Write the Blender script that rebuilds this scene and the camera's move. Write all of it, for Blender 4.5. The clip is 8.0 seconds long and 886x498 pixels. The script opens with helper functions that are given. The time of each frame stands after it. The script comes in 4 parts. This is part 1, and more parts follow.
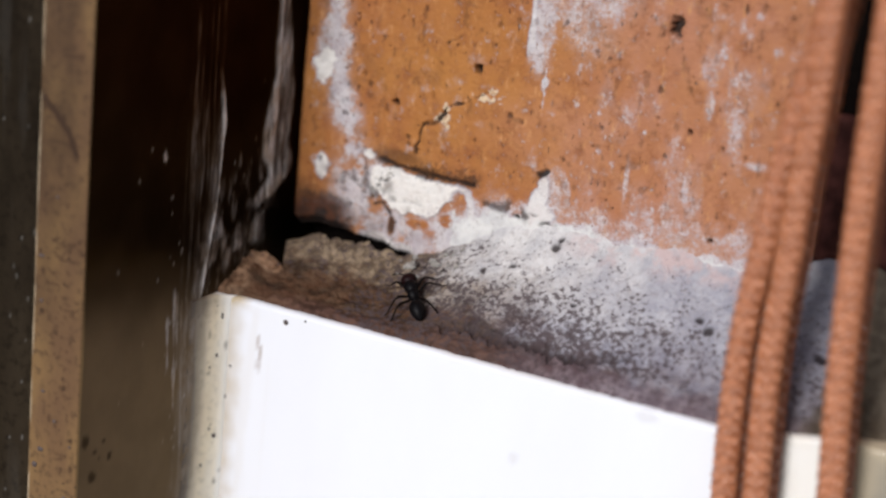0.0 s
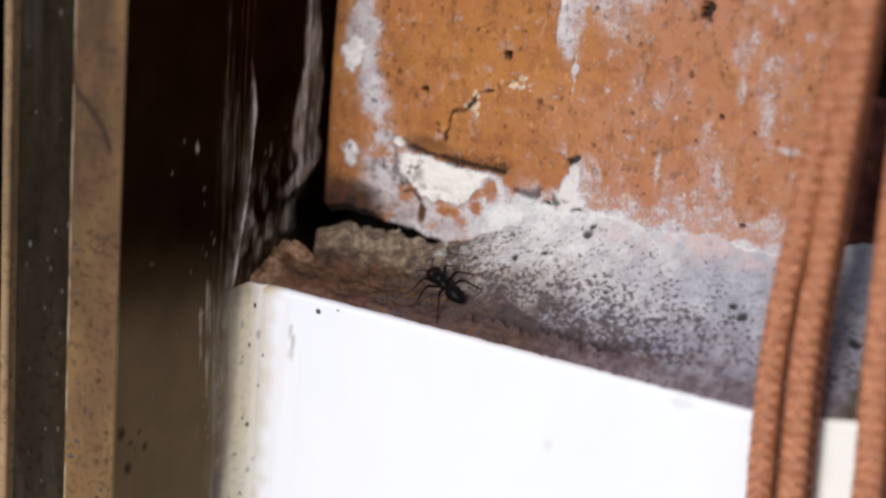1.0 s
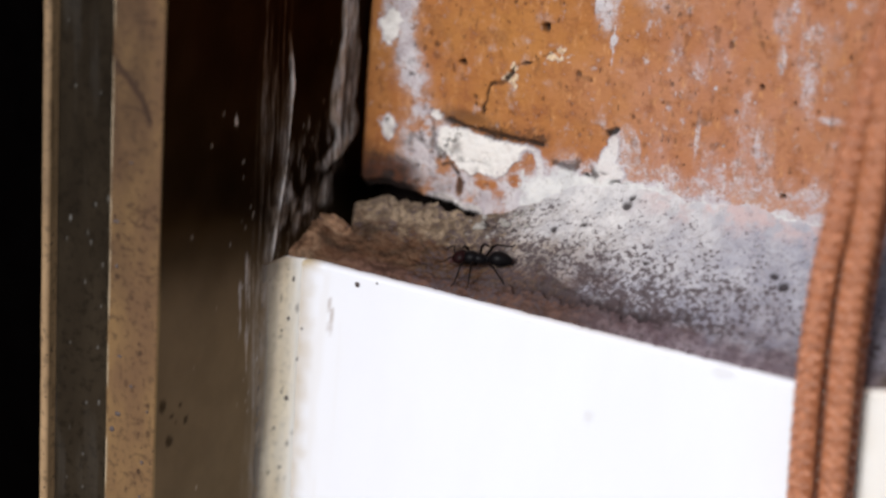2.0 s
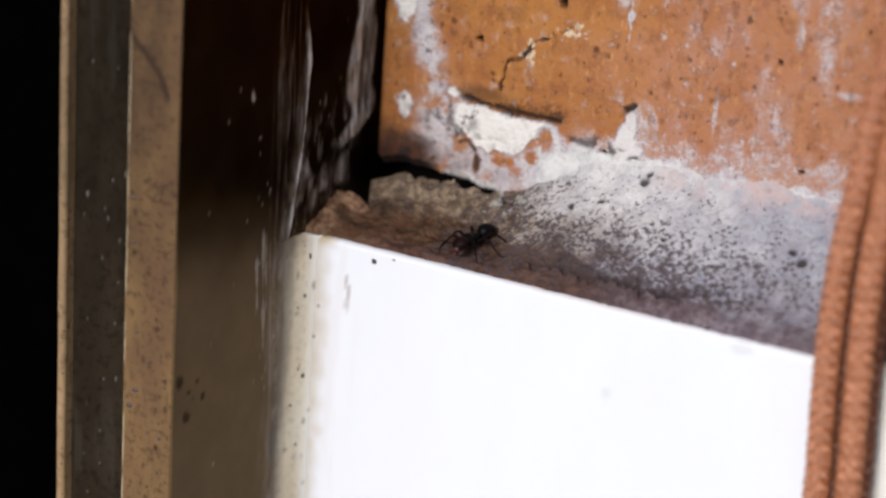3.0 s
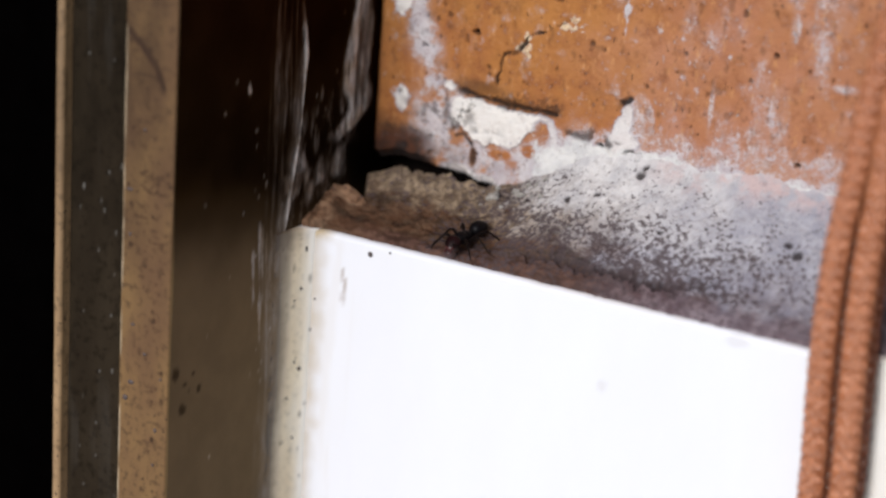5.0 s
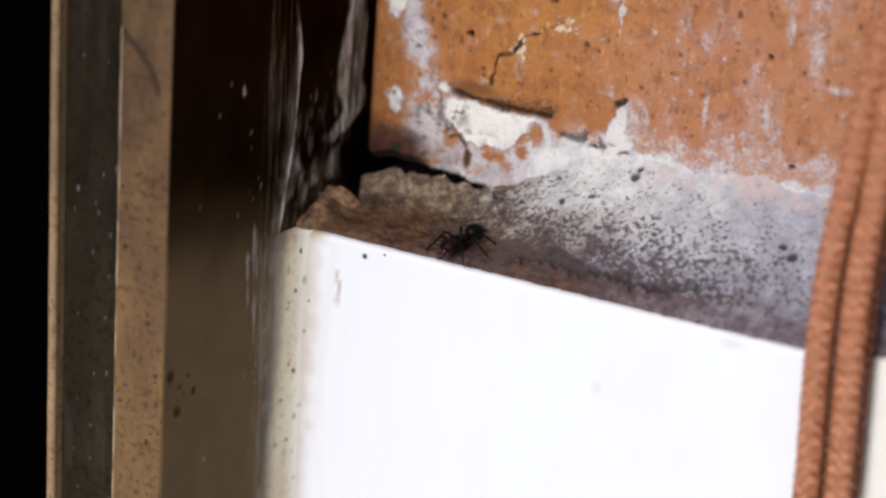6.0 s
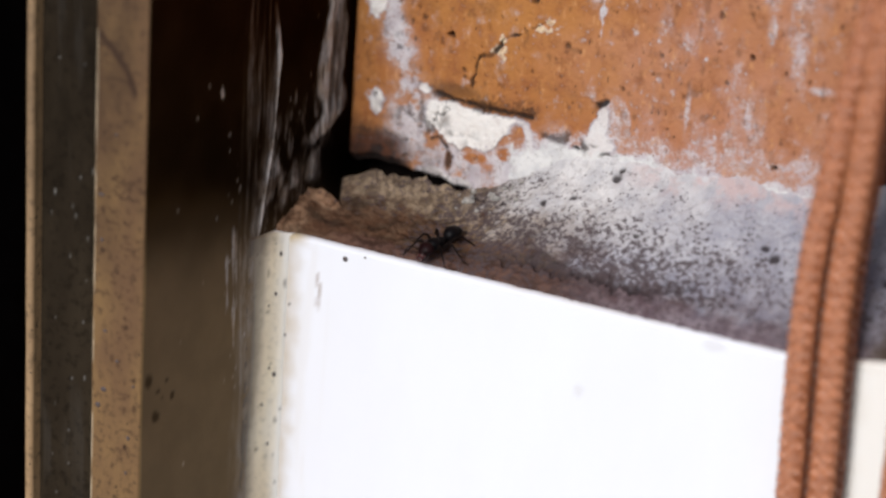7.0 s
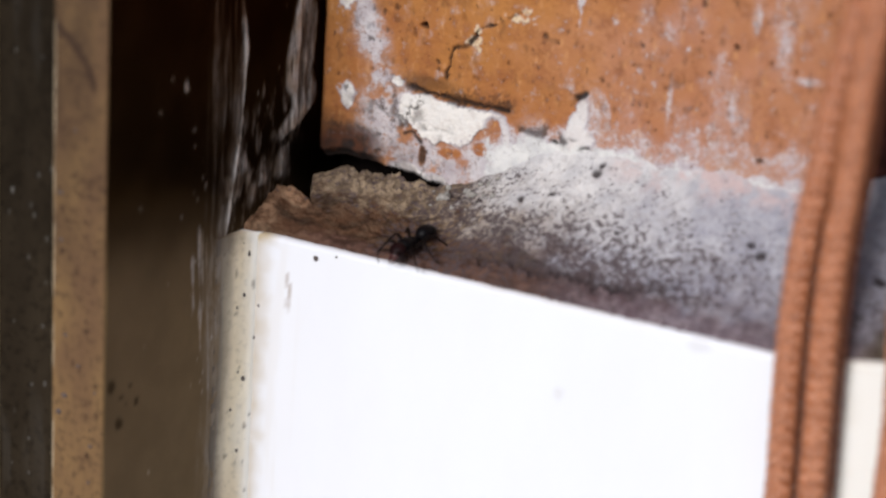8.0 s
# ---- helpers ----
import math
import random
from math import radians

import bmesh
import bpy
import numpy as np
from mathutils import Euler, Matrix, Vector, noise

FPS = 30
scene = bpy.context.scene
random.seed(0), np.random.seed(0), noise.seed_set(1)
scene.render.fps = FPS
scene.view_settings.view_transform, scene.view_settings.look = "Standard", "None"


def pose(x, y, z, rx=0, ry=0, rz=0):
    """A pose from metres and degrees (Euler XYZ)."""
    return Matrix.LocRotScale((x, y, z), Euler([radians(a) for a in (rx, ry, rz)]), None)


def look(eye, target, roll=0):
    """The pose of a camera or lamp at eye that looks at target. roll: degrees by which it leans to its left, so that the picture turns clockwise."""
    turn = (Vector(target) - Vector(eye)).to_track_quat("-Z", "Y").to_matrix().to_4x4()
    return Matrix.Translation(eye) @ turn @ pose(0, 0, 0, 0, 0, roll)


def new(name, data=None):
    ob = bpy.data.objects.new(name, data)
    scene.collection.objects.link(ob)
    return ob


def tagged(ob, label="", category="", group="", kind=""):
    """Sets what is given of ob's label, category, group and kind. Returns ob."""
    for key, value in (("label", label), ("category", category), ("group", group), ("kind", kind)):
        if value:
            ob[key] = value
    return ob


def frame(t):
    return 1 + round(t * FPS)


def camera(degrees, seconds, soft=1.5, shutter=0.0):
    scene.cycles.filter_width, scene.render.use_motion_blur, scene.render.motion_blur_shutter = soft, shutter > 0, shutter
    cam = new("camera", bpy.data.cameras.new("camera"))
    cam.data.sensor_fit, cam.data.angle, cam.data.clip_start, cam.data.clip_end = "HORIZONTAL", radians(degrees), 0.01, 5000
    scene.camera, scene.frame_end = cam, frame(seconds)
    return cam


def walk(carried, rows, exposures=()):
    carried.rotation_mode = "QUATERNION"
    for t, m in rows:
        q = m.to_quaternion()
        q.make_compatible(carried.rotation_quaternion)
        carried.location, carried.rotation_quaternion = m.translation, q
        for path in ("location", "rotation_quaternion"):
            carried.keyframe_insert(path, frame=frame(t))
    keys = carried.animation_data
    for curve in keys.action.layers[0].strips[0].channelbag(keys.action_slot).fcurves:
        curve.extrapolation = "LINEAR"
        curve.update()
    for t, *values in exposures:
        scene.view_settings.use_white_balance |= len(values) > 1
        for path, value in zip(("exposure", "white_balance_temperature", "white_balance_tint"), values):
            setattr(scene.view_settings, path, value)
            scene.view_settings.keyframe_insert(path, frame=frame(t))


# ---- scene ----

MM = 0.001

# ---- camera ----
cam = camera(28.0, 8.0, soft=2.5)
cam.data.dof.use_dof = True
cam.data.dof.focus_distance = 0.2150
cam.data.dof.aperture_fstop = 11.5
PATH = [
    (0.0, 0.12144, -0.19471, 0.05791, 27.000, -14.600, 5.400),
    (0.5, 0.11991, -0.19516, 0.05881, 26.928, -14.976, 5.091),
    (1.0, 0.11924, -0.19565, 0.05894, 27.368, -15.361, 4.669),
    (1.5, 0.11843, -0.19622, 0.05844, 27.807, -15.712, 4.352),
    (3.0, 0.11721, -0.19715, 0.05562, 28.425, -16.258, 4.146),
    (3.5, 0.11807, -0.19660, 0.05575, 28.675, -16.541, 4.094),
    (4.0, 0.11950, -0.19555, 0.05518, 29.146, -16.502, 3.985),
    (4.5, 0.11868, -0.19667, 0.05479, 28.811, -16.334, 4.136),
    (6.0, 0.11701, -0.19759, 0.05489, 27.998, -16.201, 4.267),
    (6.5, 0.11766, -0.19642, 0.05458, 28.078, -16.095, 4.214),
    (7.0, 0.11767, -0.19542, 0.05491, 27.804, -16.198, 4.157),
    (7.5, 0.11683, -0.19312, 0.05356, 27.407, -15.933, 4.139),
    (8.0, 0.11458, -0.18878, 0.05266, 27.038, -16.157, 4.029),
]


def aim(x, y, z, yaw, pitch, roll):
    """A camera pose from its place, its heading to the left of +y, its tilt up and its lean."""
    yw, p = radians(yaw), radians(pitch)
    way = Vector((-math.sin(yw) * math.cos(p), math.cos(yw) * math.cos(p), math.sin(p)))
    eye = Vector((x, y, z))
    return look(eye, eye + way, roll)


walk(cam, [(t, aim(x, y, z, yaw, pitch, roll)) for t, x, y, z, yaw, pitch, roll in PATH], [(0.0, 0.0), (8.0, 0.0)])

# ---- daylight ----
SUN_SIDE, SUN_HIGH = 0.5, 24.0
world = bpy.data.worlds.new("daylight")
scene.world = world
world.use_nodes = True
sky = world.node_tree.nodes.new("ShaderNodeTexSky")
sky.sky_type, sky.sun_disc = "NISHITA", False
sky.sun_elevation, sky.sun_rotation = radians(SUN_HIGH), radians(180 + SUN_SIDE)
world.node_tree.links.new(sky.outputs[0], world.node_tree.nodes["Background"].inputs[0])
world.node_tree.nodes["Background"].inputs[1].default_value = 0.07
sun = new("sun", bpy.data.lights.new("sun", "SUN"))
sun.data.energy, sun.data.angle, sun.data.color = 3.25, radians(20), (0.985, 0.98, 1.02)
a, e = radians(SUN_SIDE), radians(SUN_HIGH)
sun.matrix_world = look((-3 * math.sin(a) * math.cos(e), -3 * math.cos(a) * math.cos(e), 3 * math.sin(e)), (0, 0, 0))


# ---- numbers: noise, masks ----
def lattice(q, seed):
    h = (q[..., 0] * 374761393 + q[..., 1] * 668265263 + q[..., 2] * 1274126177 + seed * 144665) & 0xFFFFFFFF
    h = ((h ^ (h >> 13)) * 1274126177) & 0xFFFFFFFF
    return ((h ^ (h >> 16)) & 0xFFFF) / 32767.5 - 1.0


def value_noise(p, seed):
    base = np.floor(p).astype(np.int64)
    t = p - base
    t = t * t * (3 - 2 * t)
    out = 0.0
    for i in (0, 1):
        for j in (0, 1):
            for k in (0, 1):
                w = (t[..., 0] if i else 1 - t[..., 0]) * (t[..., 1] if j else 1 - t[..., 1]) * (t[..., 2] if k else 1 - t[..., 2])
                out = out + w * lattice(base + (i, j, k), seed)
    return out


def fbm(p, size, octaves=4, seed=0, stretch=(1, 1, 1)):
    """Fractal noise, about -1 to 1, of points in millimetres; size: of the largest features."""
    q, amp, total, out = np.asarray(p, float) / np.array(stretch) / size, 1.0, 0.0, 0.0
    for n in range(octaves):
        out = out + amp * value_noise(q + 17.3 * n, seed + n)
        total, amp, q = total + amp, amp * 0.55, q * 2.03
    return out / total * 1.7


def step(a, b, x):
    t = np.clip((x - a) / (b - a), 0, 1)
    return t * t * (3 - 2 * t)


def blot(u, v, cu, cv, ru, rv, wob, edge=0.35):
    """A patch with an uneven rim: 1 inside, 0 outside. wob: noise at the same points."""
    d = np.sqrt(((u - cu) / ru) ** 2 + ((v - cv) / rv) ** 2)
    return 1 - step(1 - edge, 1 + edge, d + 0.4 * wob)


def near_line(u, v, pts):
    """Distance to a broken line."""
    best = np.full(np.shape(u), 1e9)
    for (a0, b0), (a1, b1) in zip(pts, pts[1:]):
        t = np.clip(((u - a0) * (a1 - a0) + (v - b0) * (b1 - b0)) / ((a1 - a0) ** 2 + (b1 - b0) ** 2 + 1e-9), 0, 1)
        best = np.minimum(best, np.hypot(u - a0 - t * (a1 - a0), v - b0 - t * (b1 - b0)))
    return best


# ---- materials ----
class Nodes:
    """A short hand for node materials in object space."""

    def __init__(self, name):
        self.mat = bpy.data.materials.new(name)
        self.mat.use_nodes = True
        self.tree = self.mat.node_tree
        self.bsdf = self.tree.nodes["Principled BSDF"]
        self.where = self.tree.nodes.new("ShaderNodeTexCoord").outputs["Object"]

    def link(self, a, b):
        self.tree.links.new(a, b)

    def put(self, name, value):
        socket = self.bsdf.inputs[name]
        if hasattr(value, "node"):
            self.link(value, socket)
        else:
            socket.default_value = (*value, 1.0) if isinstance(value, tuple) and len(value) == 3 else value
        return self

    def noise(self, size, detail=4.0, stretch=(1, 1, 1), rough=0.55):
        """Noise with features of about size millimetres."""
        scale = self.tree.nodes.new("ShaderNodeMapping")
        scale.inputs["Scale"].default_value = [1000.0 / size / s for s in stretch]
        self.link(self.where, scale.inputs["Vector"])
        n = self.tree.nodes.new("ShaderNodeTexNoise")
        n.inputs["Scale"].default_value, n.inputs["Detail"].default_value, n.inputs["Roughness"].default_value = 1.0, detail, rough
        self.link(scale.outputs[0], n.inputs["Vector"])
        return n.outputs["Fac"]

    def attr(self, name):
        n = self.tree.nodes.new("ShaderNodeAttribute")
        n.attribute_name = name
        return n.outputs["Fac"]

    def random(self):
        return self.tree.nodes.new("ShaderNodeObjectInfo").outputs["Random"]

    def ramp(self, fac, a, b, lo=0.0, hi=1.0):
        n = self.tree.nodes.new("ShaderNodeMapRange")
        n.interpolation_type = "SMOOTHSTEP"
        for k, v in zip(("From Min", "From Max", "To Min", "To Max"), (a, b, lo, hi)):
            n.inputs[k].default_value = v
        self.link(fac, n.inputs["Value"])
        return n.outputs[0]

    def math(self, op, a, b):
        n = self.tree.nodes.new("ShaderNodeMath")
        n.operation, n.use_clamp = op, True
        for k, v in enumerate((a, b)):
            if hasattr(v, "node"):
                self.link(v, n.inputs[k])
            else:
                n.inputs[k].default_value = v
        return n.outputs[0]

    def mix(self, fac, a, b):
        n = self.tree.nodes.new("ShaderNodeMix")
        n.data_type = "RGBA"
        for k, v in (("Factor", fac), ("A", a), ("B", b)):
            socket = [i for i in n.inputs if i.name == k and i.enabled][0]
            if hasattr(v, "node"):
                self.link(v, socket)
            else:
                socket.default_value = (*v, 1.0) if isinstance(v, tuple) else v
        return [o for o in n.outputs if o.enabled][0]

    def bump(self, height, metres, strength=1.0):
        n = self.tree.nodes.new("ShaderNodeBump")
        n.inputs["Distance"].default_value, n.inputs["Strength"].default_value = metres, strength
        self.link(height, n.inputs["Height"])
        self.link(n.outputs[0], self.bsdf.inputs["Normal"])
        return self


def make_brick():
    m = Nodes("fired brick")
    c = m.mix(m.ramp(m.noise(14, 5), 0.3, 0.7), (0.400, 0.165, 0.043), (0.335, 0.122, 0.038))
    c = m.mix(m.attr("chalk"), c, (0.430, 0.195, 0.122))
    c = m.mix(m.ramp(m.noise(2.6, 8, rough=0.7), 0.46, 0.70, 0, 0.7), c, (0.20, 0.062, 0.022))
    c = m.mix(m.ramp(m.noise(1.1, 5, (1, 1, 2.0), 0.65), 0.54, 0.72, 0, 0.75), c, (0.52, 0.25, 0.10))
    c = m.mix(m.ramp(m.noise(0.7, 3, (1, 1, 1.8)), 0.645, 0.71, 0, 0.7), c, (0.06, 0.026, 0.013))
    lime = m.math("ADD", m.math("MULTIPLY", m.attr("lime"), 0.35), m.ramp(m.math("ADD", m.attr("lime"), m.math("ADD", m.ramp(m.noise(2.2, 6, rough=0.7), 0.3, 0.7, 0.0, 0.45), m.ramp(m.noise(0.45, 3), 0.3, 0.7, 0.0, 0.25))), 0.55, 1.2, 0, 0.65))
    white = m.mix(m.ramp(m.noise(2.6, 4), 0.35, 0.65), (0.46, 0.46, 0.51), (0.61, 0.615, 0.645))
    white = m.mix(m.ramp(m.noise(0.8, 6, rough=0.7), 0.50, 0.68, 0, 0.7), white, (0.27, 0.225, 0.225))
    white = m.mix(m.ramp(m.noise(0.4, 3), 0.60, 0.70, 0, 0.75), white, (0.11, 0.075, 0.065))
    white = m.mix(m.ramp(m.attr("lime"), 0.84, 0.98, 0, 0.9), white, m.mix(m.ramp(m.noise(1.4, 6, rough=0.65), 0.48, 0.72), (0.84, 0.83, 0.785), (0.66, 0.63, 0.59)))
    white = m.mix(m.attr("cream"), white, m.mix(m.ramp(m.noise(0.7, 5, rough=0.7), 0.45, 0.65), (0.74, 0.58, 0.36), (0.42, 0.25, 0.12)))
    c = m.mix(lime, c, white)
    c = m.mix(m.attr("umber"), c, m.mix(m.ramp(m.noise(1.8, 5), 0.4, 0.65), (0.10, 0.030, 0.012), (0.030, 0.014, 0.010)))
    coat = m.ramp(m.math("ADD", m.attr("coat"), m.ramp(m.noise(1.3, 6, rough=0.7), 0.3, 0.7, 0.0, 0.7)), 0.55, 0.95)
    c = m.mix(coat, c, m.mix(m.ramp(m.noise(4, 6, rough=0.65), 0.35, 0.65), m.mix(m.ramp(m.noise(0.6, 6, rough=0.68), 0.56, 0.66, 0, 0.75), (0.50, 0.49, 0.49), (0.20, 0.17, 0.165)), m.mix(m.ramp(m.noise(0.6, 6, rough=0.68), 0.60, 0.70, 0, 0.7), (0.66, 0.645, 0.62), (0.24, 0.205, 0.195))))
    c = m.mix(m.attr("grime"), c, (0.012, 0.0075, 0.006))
    m.put("Base Color", c).put("Roughness", m.ramp(m.noise(3), 0.3, 0.7, 0.7, 0.95)).put("Specular IOR Level", 0.3)
    return m.bump(m.noise(0.8, 7, rough=0.65), 0.00032, 0.9).mat


def make_mortar():
    m = Nodes("lime mortar")
    c = m.mix(m.ramp(m.noise(4, 6, rough=0.65), 0.35, 0.65), (0.475, 0.460, 0.464), (0.635, 0.611, 0.596))
    c = m.mix(m.attr("cool"), c, m.mix(m.ramp(m.noise(3.2, 6, rough=0.65), 0.35, 0.65), (0.262, 0.260, 0.312), (0.395, 0.390, 0.435)))
    c = m.mix(m.ramp(m.noise(0.7, 5, rough=0.65), 0.52, 0.70, 0, 0.5), c, (0.36, 0.33, 0.32))
    beige = m.mix(m.ramp(m.noise(2.0, 6, rough=0.7), 0.40, 0.60), (0.275, 0.200, 0.128), (0.082, 0.052, 0.029))
    beige = m.mix(m.ramp(m.noise(0.9, 5, rough=0.65), 0.52, 0.66, 0, 0.6), beige, (0.085, 0.058, 0.036))
    c = m.mix(m.attr("beige"), c, beige)
    c = m.mix(m.attr("peach"), c, m.mix(m.ramp(m.noise(1.1, 5), 0.4, 0.62), (0.31, 0.180, 0.108), (0.115, 0.060, 0.034)))
    dirt = m.mix(m.ramp(m.noise(2.4, 6, (2.2, 1, 1), 0.65), 0.38, 0.62), (0.084, 0.038, 0.020), (0.018, 0.008, 0.005))
    c = m.mix(m.ramp(m.math("ADD", m.attr("dirt"), m.ramp(m.noise(1.6, 7, (1.8, 1, 1), 0.72), 0.25, 0.75, 0.0, 0.6)), 0.30, 1.25), c, dirt)
    c = m.mix(m.attr("rust"), c, m.mix(m.ramp(m.noise(1.3, 6, (2.0, 1, 1), 0.65), 0.40, 0.62), (0.135, 0.074, 0.057), (0.052, 0.028, 0.022)))
    c = m.mix(m.attr("violet"), c, m.mix(m.ramp(m.noise(1.4, 6, rough=0.65), 0.40, 0.62), (0.098, 0.066, 0.076), (0.20, 0.155, 0.17)))
    c = m.mix(m.math("MULTIPLY", m.attr("blush"), m.ramp(m.noise(2.5, 6, rough=0.65), 0.40, 0.60)), c, (0.53, 0.39, 0.37))
    pepper = m.math("ADD", m.noise(0.60, 5, (1, 1, 1), 0.64), m.math("MULTIPLY", m.attr("pepper"), 0.178))
    pepper = m.math("ADD", pepper, m.ramp(m.noise(2.6, 5, rough=0.6), 0.3, 0.7, 0.0, 0.11))
    c = m.mix(m.math("MULTIPLY", m.ramp(pepper, 0.645, 0.78), m.ramp(m.attr("pepper"), 0.0, 0.3, 0, 0.88)), c, (0.078, 0.058, 0.060))
    # shade on the mortar past the cords, painted olive brown
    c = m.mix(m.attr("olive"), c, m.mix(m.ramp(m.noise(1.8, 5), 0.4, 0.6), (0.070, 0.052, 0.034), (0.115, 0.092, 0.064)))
    c = m.mix(m.attr("speck"), c, (0.028, 0.020, 0.020))
    m.put("Base Color", c).put("Roughness", 0.95).put("Specular IOR Level", 0.0)
    return m.bump(m.noise(0.7, 7, rough=0.65), 0.00028, 0.9).mat


def make_glaze(name, base, stain):
    m = Nodes(name)
    c = m.mix(m.ramp(m.noise(9, 4, (1, 1, 3)), 0.3, 0.75, 0, 0.25), base, stain)
    c = m.mix(m.attr("grime"), c, (0.53, 0.43, 0.29))
    c = m.mix(m.attr("speck"), c, (0.26, 0.17, 0.11))
    m.put("Base Color", c).put("Roughness", m.ramp(m.noise(6), 0.3, 0.7, 0.14, 0.26)).put("Coat Weight", 0.25)
    return m.bump(m.noise(5, 2), 0.00006, 0.3).mat


def make_bronze():
    m = Nodes("dark bronze paint")
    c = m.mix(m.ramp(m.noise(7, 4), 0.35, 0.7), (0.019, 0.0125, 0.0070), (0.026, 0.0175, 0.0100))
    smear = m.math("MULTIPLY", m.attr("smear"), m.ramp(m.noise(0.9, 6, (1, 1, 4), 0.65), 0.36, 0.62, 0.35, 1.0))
    # tan below the ledge: the tile's reflection, put into the paint colour
    tile_sheen = m.attr("tile_sheen")
    c = m.mix(tile_sheen, c, m.mix(m.ramp(m.noise(5, 5), 0.3, 0.7), (0.118, 0.077, 0.037), (0.142, 0.093, 0.046)))
    c = m.mix(smear, c, m.mix(m.ramp(m.noise(3, 4), 0.4, 0.65), (0.74, 0.71, 0.69), (0.60, 0.50, 0.41)))
    m.put("Base Color", c).put("Roughness", m.math("MAXIMUM", m.ramp(m.attr("smear"), 0.0, 0.6, 0.42, 0.8), m.ramp(tile_sheen, 0.0, 0.35, 0.42, 0.8))).put("Metallic", m.math("MULTIPLY", m.ramp(smear, 0.0, 0.25, 1.0, 0.0), m.ramp(tile_sheen, 0.0, 1.0, 1.0, 0.0))).put("Specular IOR Level", 0.26).put("Specular Tint", (0.25, 0.16, 0.08))
    return m.bump(m.noise(0.8, 4, (1, 1, 3)), 0.00005, 0.4).mat


def make_dusty(name, base, dark, specks=0.70, gloss=0.4, mottle=0.7):
    m = Nodes(name)
    c = m.mix(m.ramp(m.noise(6, 5, (1, 1, 2)), 0.3, 0.7), base, dark)
    c = m.mix(m.ramp(m.noise(0.9, 5), 0.48, 0.7, 0, mottle), c, tuple(0.45 * v for v in dark))
    c = m.mix(m.ramp(m.noise(0.8, 2), specks, specks + 0.05, 0, 0.9), c, (0.02, 0.012, 0.008))
    c = m.mix(m.math("MULTIPLY", m.attr("top_dark"), m.ramp(m.noise(5, 6, (1, 1, 2.5), 0.65), 0.3, 0.7, 0.25, 0.9)), c, tuple(0.4 * v for v in dark))
    c = m.mix(m.attr("pale"), c, (0.81, 0.785, 0.735))
    c = m.mix(m.attr("dark_mark"), c, (0.036, 0.018, 0.010))
    c = m.mix(m.math("MULTIPLY", m.attr("worn"), m.ramp(m.noise(1.2, 4, (1, 1, 3)), 0.35, 0.6)), c, (0.50, 0.40, 0.27))
    m.put("Base Color", c).put("Roughness", 0.55).put("Specular IOR Level", gloss)
    return m.bump(m.noise(0.5, 4), 0.00006, 0.6).mat


def make_plain(name, base, rough, vary=0.3, size=4.0, spec=0.5, relief=0.00005):
    m = Nodes(name)
    c = m.mix(m.ramp(m.noise(size, 5), 0.3, 0.7), base, tuple(v * (1 - vary) for v in base))
    m.put("Base Color", c).put("Roughness", m.ramp(m.noise(size / 3), 0.3, 0.7, rough, min(1, rough + 0.1))).put("Specular IOR Level", spec)
    return m.bump(m.noise(size / 6, 4), relief, 0.5).mat


def make_cord(name, light, mid, dark):
    m = Nodes(name)
    c = m.mix(m.ramp(m.noise(0.4, 3), 0.25, 0.75), light, mid)
    c = m.mix(m.ramp(m.random(), 0.0, 1.0, 0, 0.42), c, dark)
    m.put("Base Color", c).put("Roughness", 0.34).put("Specular IOR Level", 0.75)
    return m.bump(m.noise(0.18, 3), 0.00005, 0.6).mat


BRICK, MORTAR, BRONZE = make_brick(), make_mortar(), make_bronze()
WHITE = make_glaze("white glaze", (0.80, 0.815, 0.86), (0.74, 0.735, 0.74))
CREAM = make_glaze("cream glaze", (0.86, 0.84, 0.79), (0.80, 0.77, 0.69))
# the last tile stands in shade, painted here as grey beige
SHADED_GLAZE = make_glaze("shaded tile glaze", (0.27, 0.245, 0.195), (0.21, 0.19, 0.15))
# lip tan, channel dark: one bronze, its reflections put into the colours
TAN = make_dusty("bronze lip with painted reflection", (0.202, 0.119, 0.050), (0.130, 0.071, 0.036), 0.68, 0.2, 0.75)
PALE = make_dusty("worn tan edge", (0.38, 0.245, 0.128), (0.27, 0.168, 0.084), 0.66)
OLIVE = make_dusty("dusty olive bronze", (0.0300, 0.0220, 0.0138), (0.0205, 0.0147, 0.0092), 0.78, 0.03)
# near-black base colour carries the darkness of the opening
OPENING_BLACK = make_plain("opening black", (0.0008, 0.0006, 0.0006), 0.95, spec=0.0)
SEALANT = make_dusty("aged cream sealant", (0.82, 0.72, 0.54), (0.72, 0.60, 0.43), 0.74, mottle=0.3)
CORD = make_cord("brown braided cord", (0.68, 0.295, 0.152), (0.32, 0.094, 0.030), (0.15, 0.039, 0.011))
# colour of the shaded sides of the brown cords
CORD_SHADE = make_cord("shaded cord side", (0.155, 0.042, 0.011), (0.085, 0.021, 0.006), (0.05, 0.012, 0.004))
FLECK = make_plain("dried dirt", (0.085, 0.062, 0.058), 0.5, size=0.3, relief=0.00002)
# near-black core puts the shade between strands into colour
CORE = make_plain("cord core with painted shade", (0.030, 0.008, 0.003), 0.9, size=0.5, spec=0.1)
# near-black and maroon carry the shade of the wall's gaps as base colour
SHADE_BLACK = make_plain("shade black", (0.006, 0.0045, 0.004), 0.95, size=1.5, spec=0.0, relief=0.0003)
SHADE_MAROON = make_plain("shade maroon", (0.070, 0.024, 0.020), 0.9, vary=0.6, size=2.5, spec=0.1, relief=0.0006)
LUMP = make_plain("pale lime crumbs", (0.40, 0.375, 0.34), 0.95, vary=0.5, size=1.2, spec=0.05, relief=0.0002)
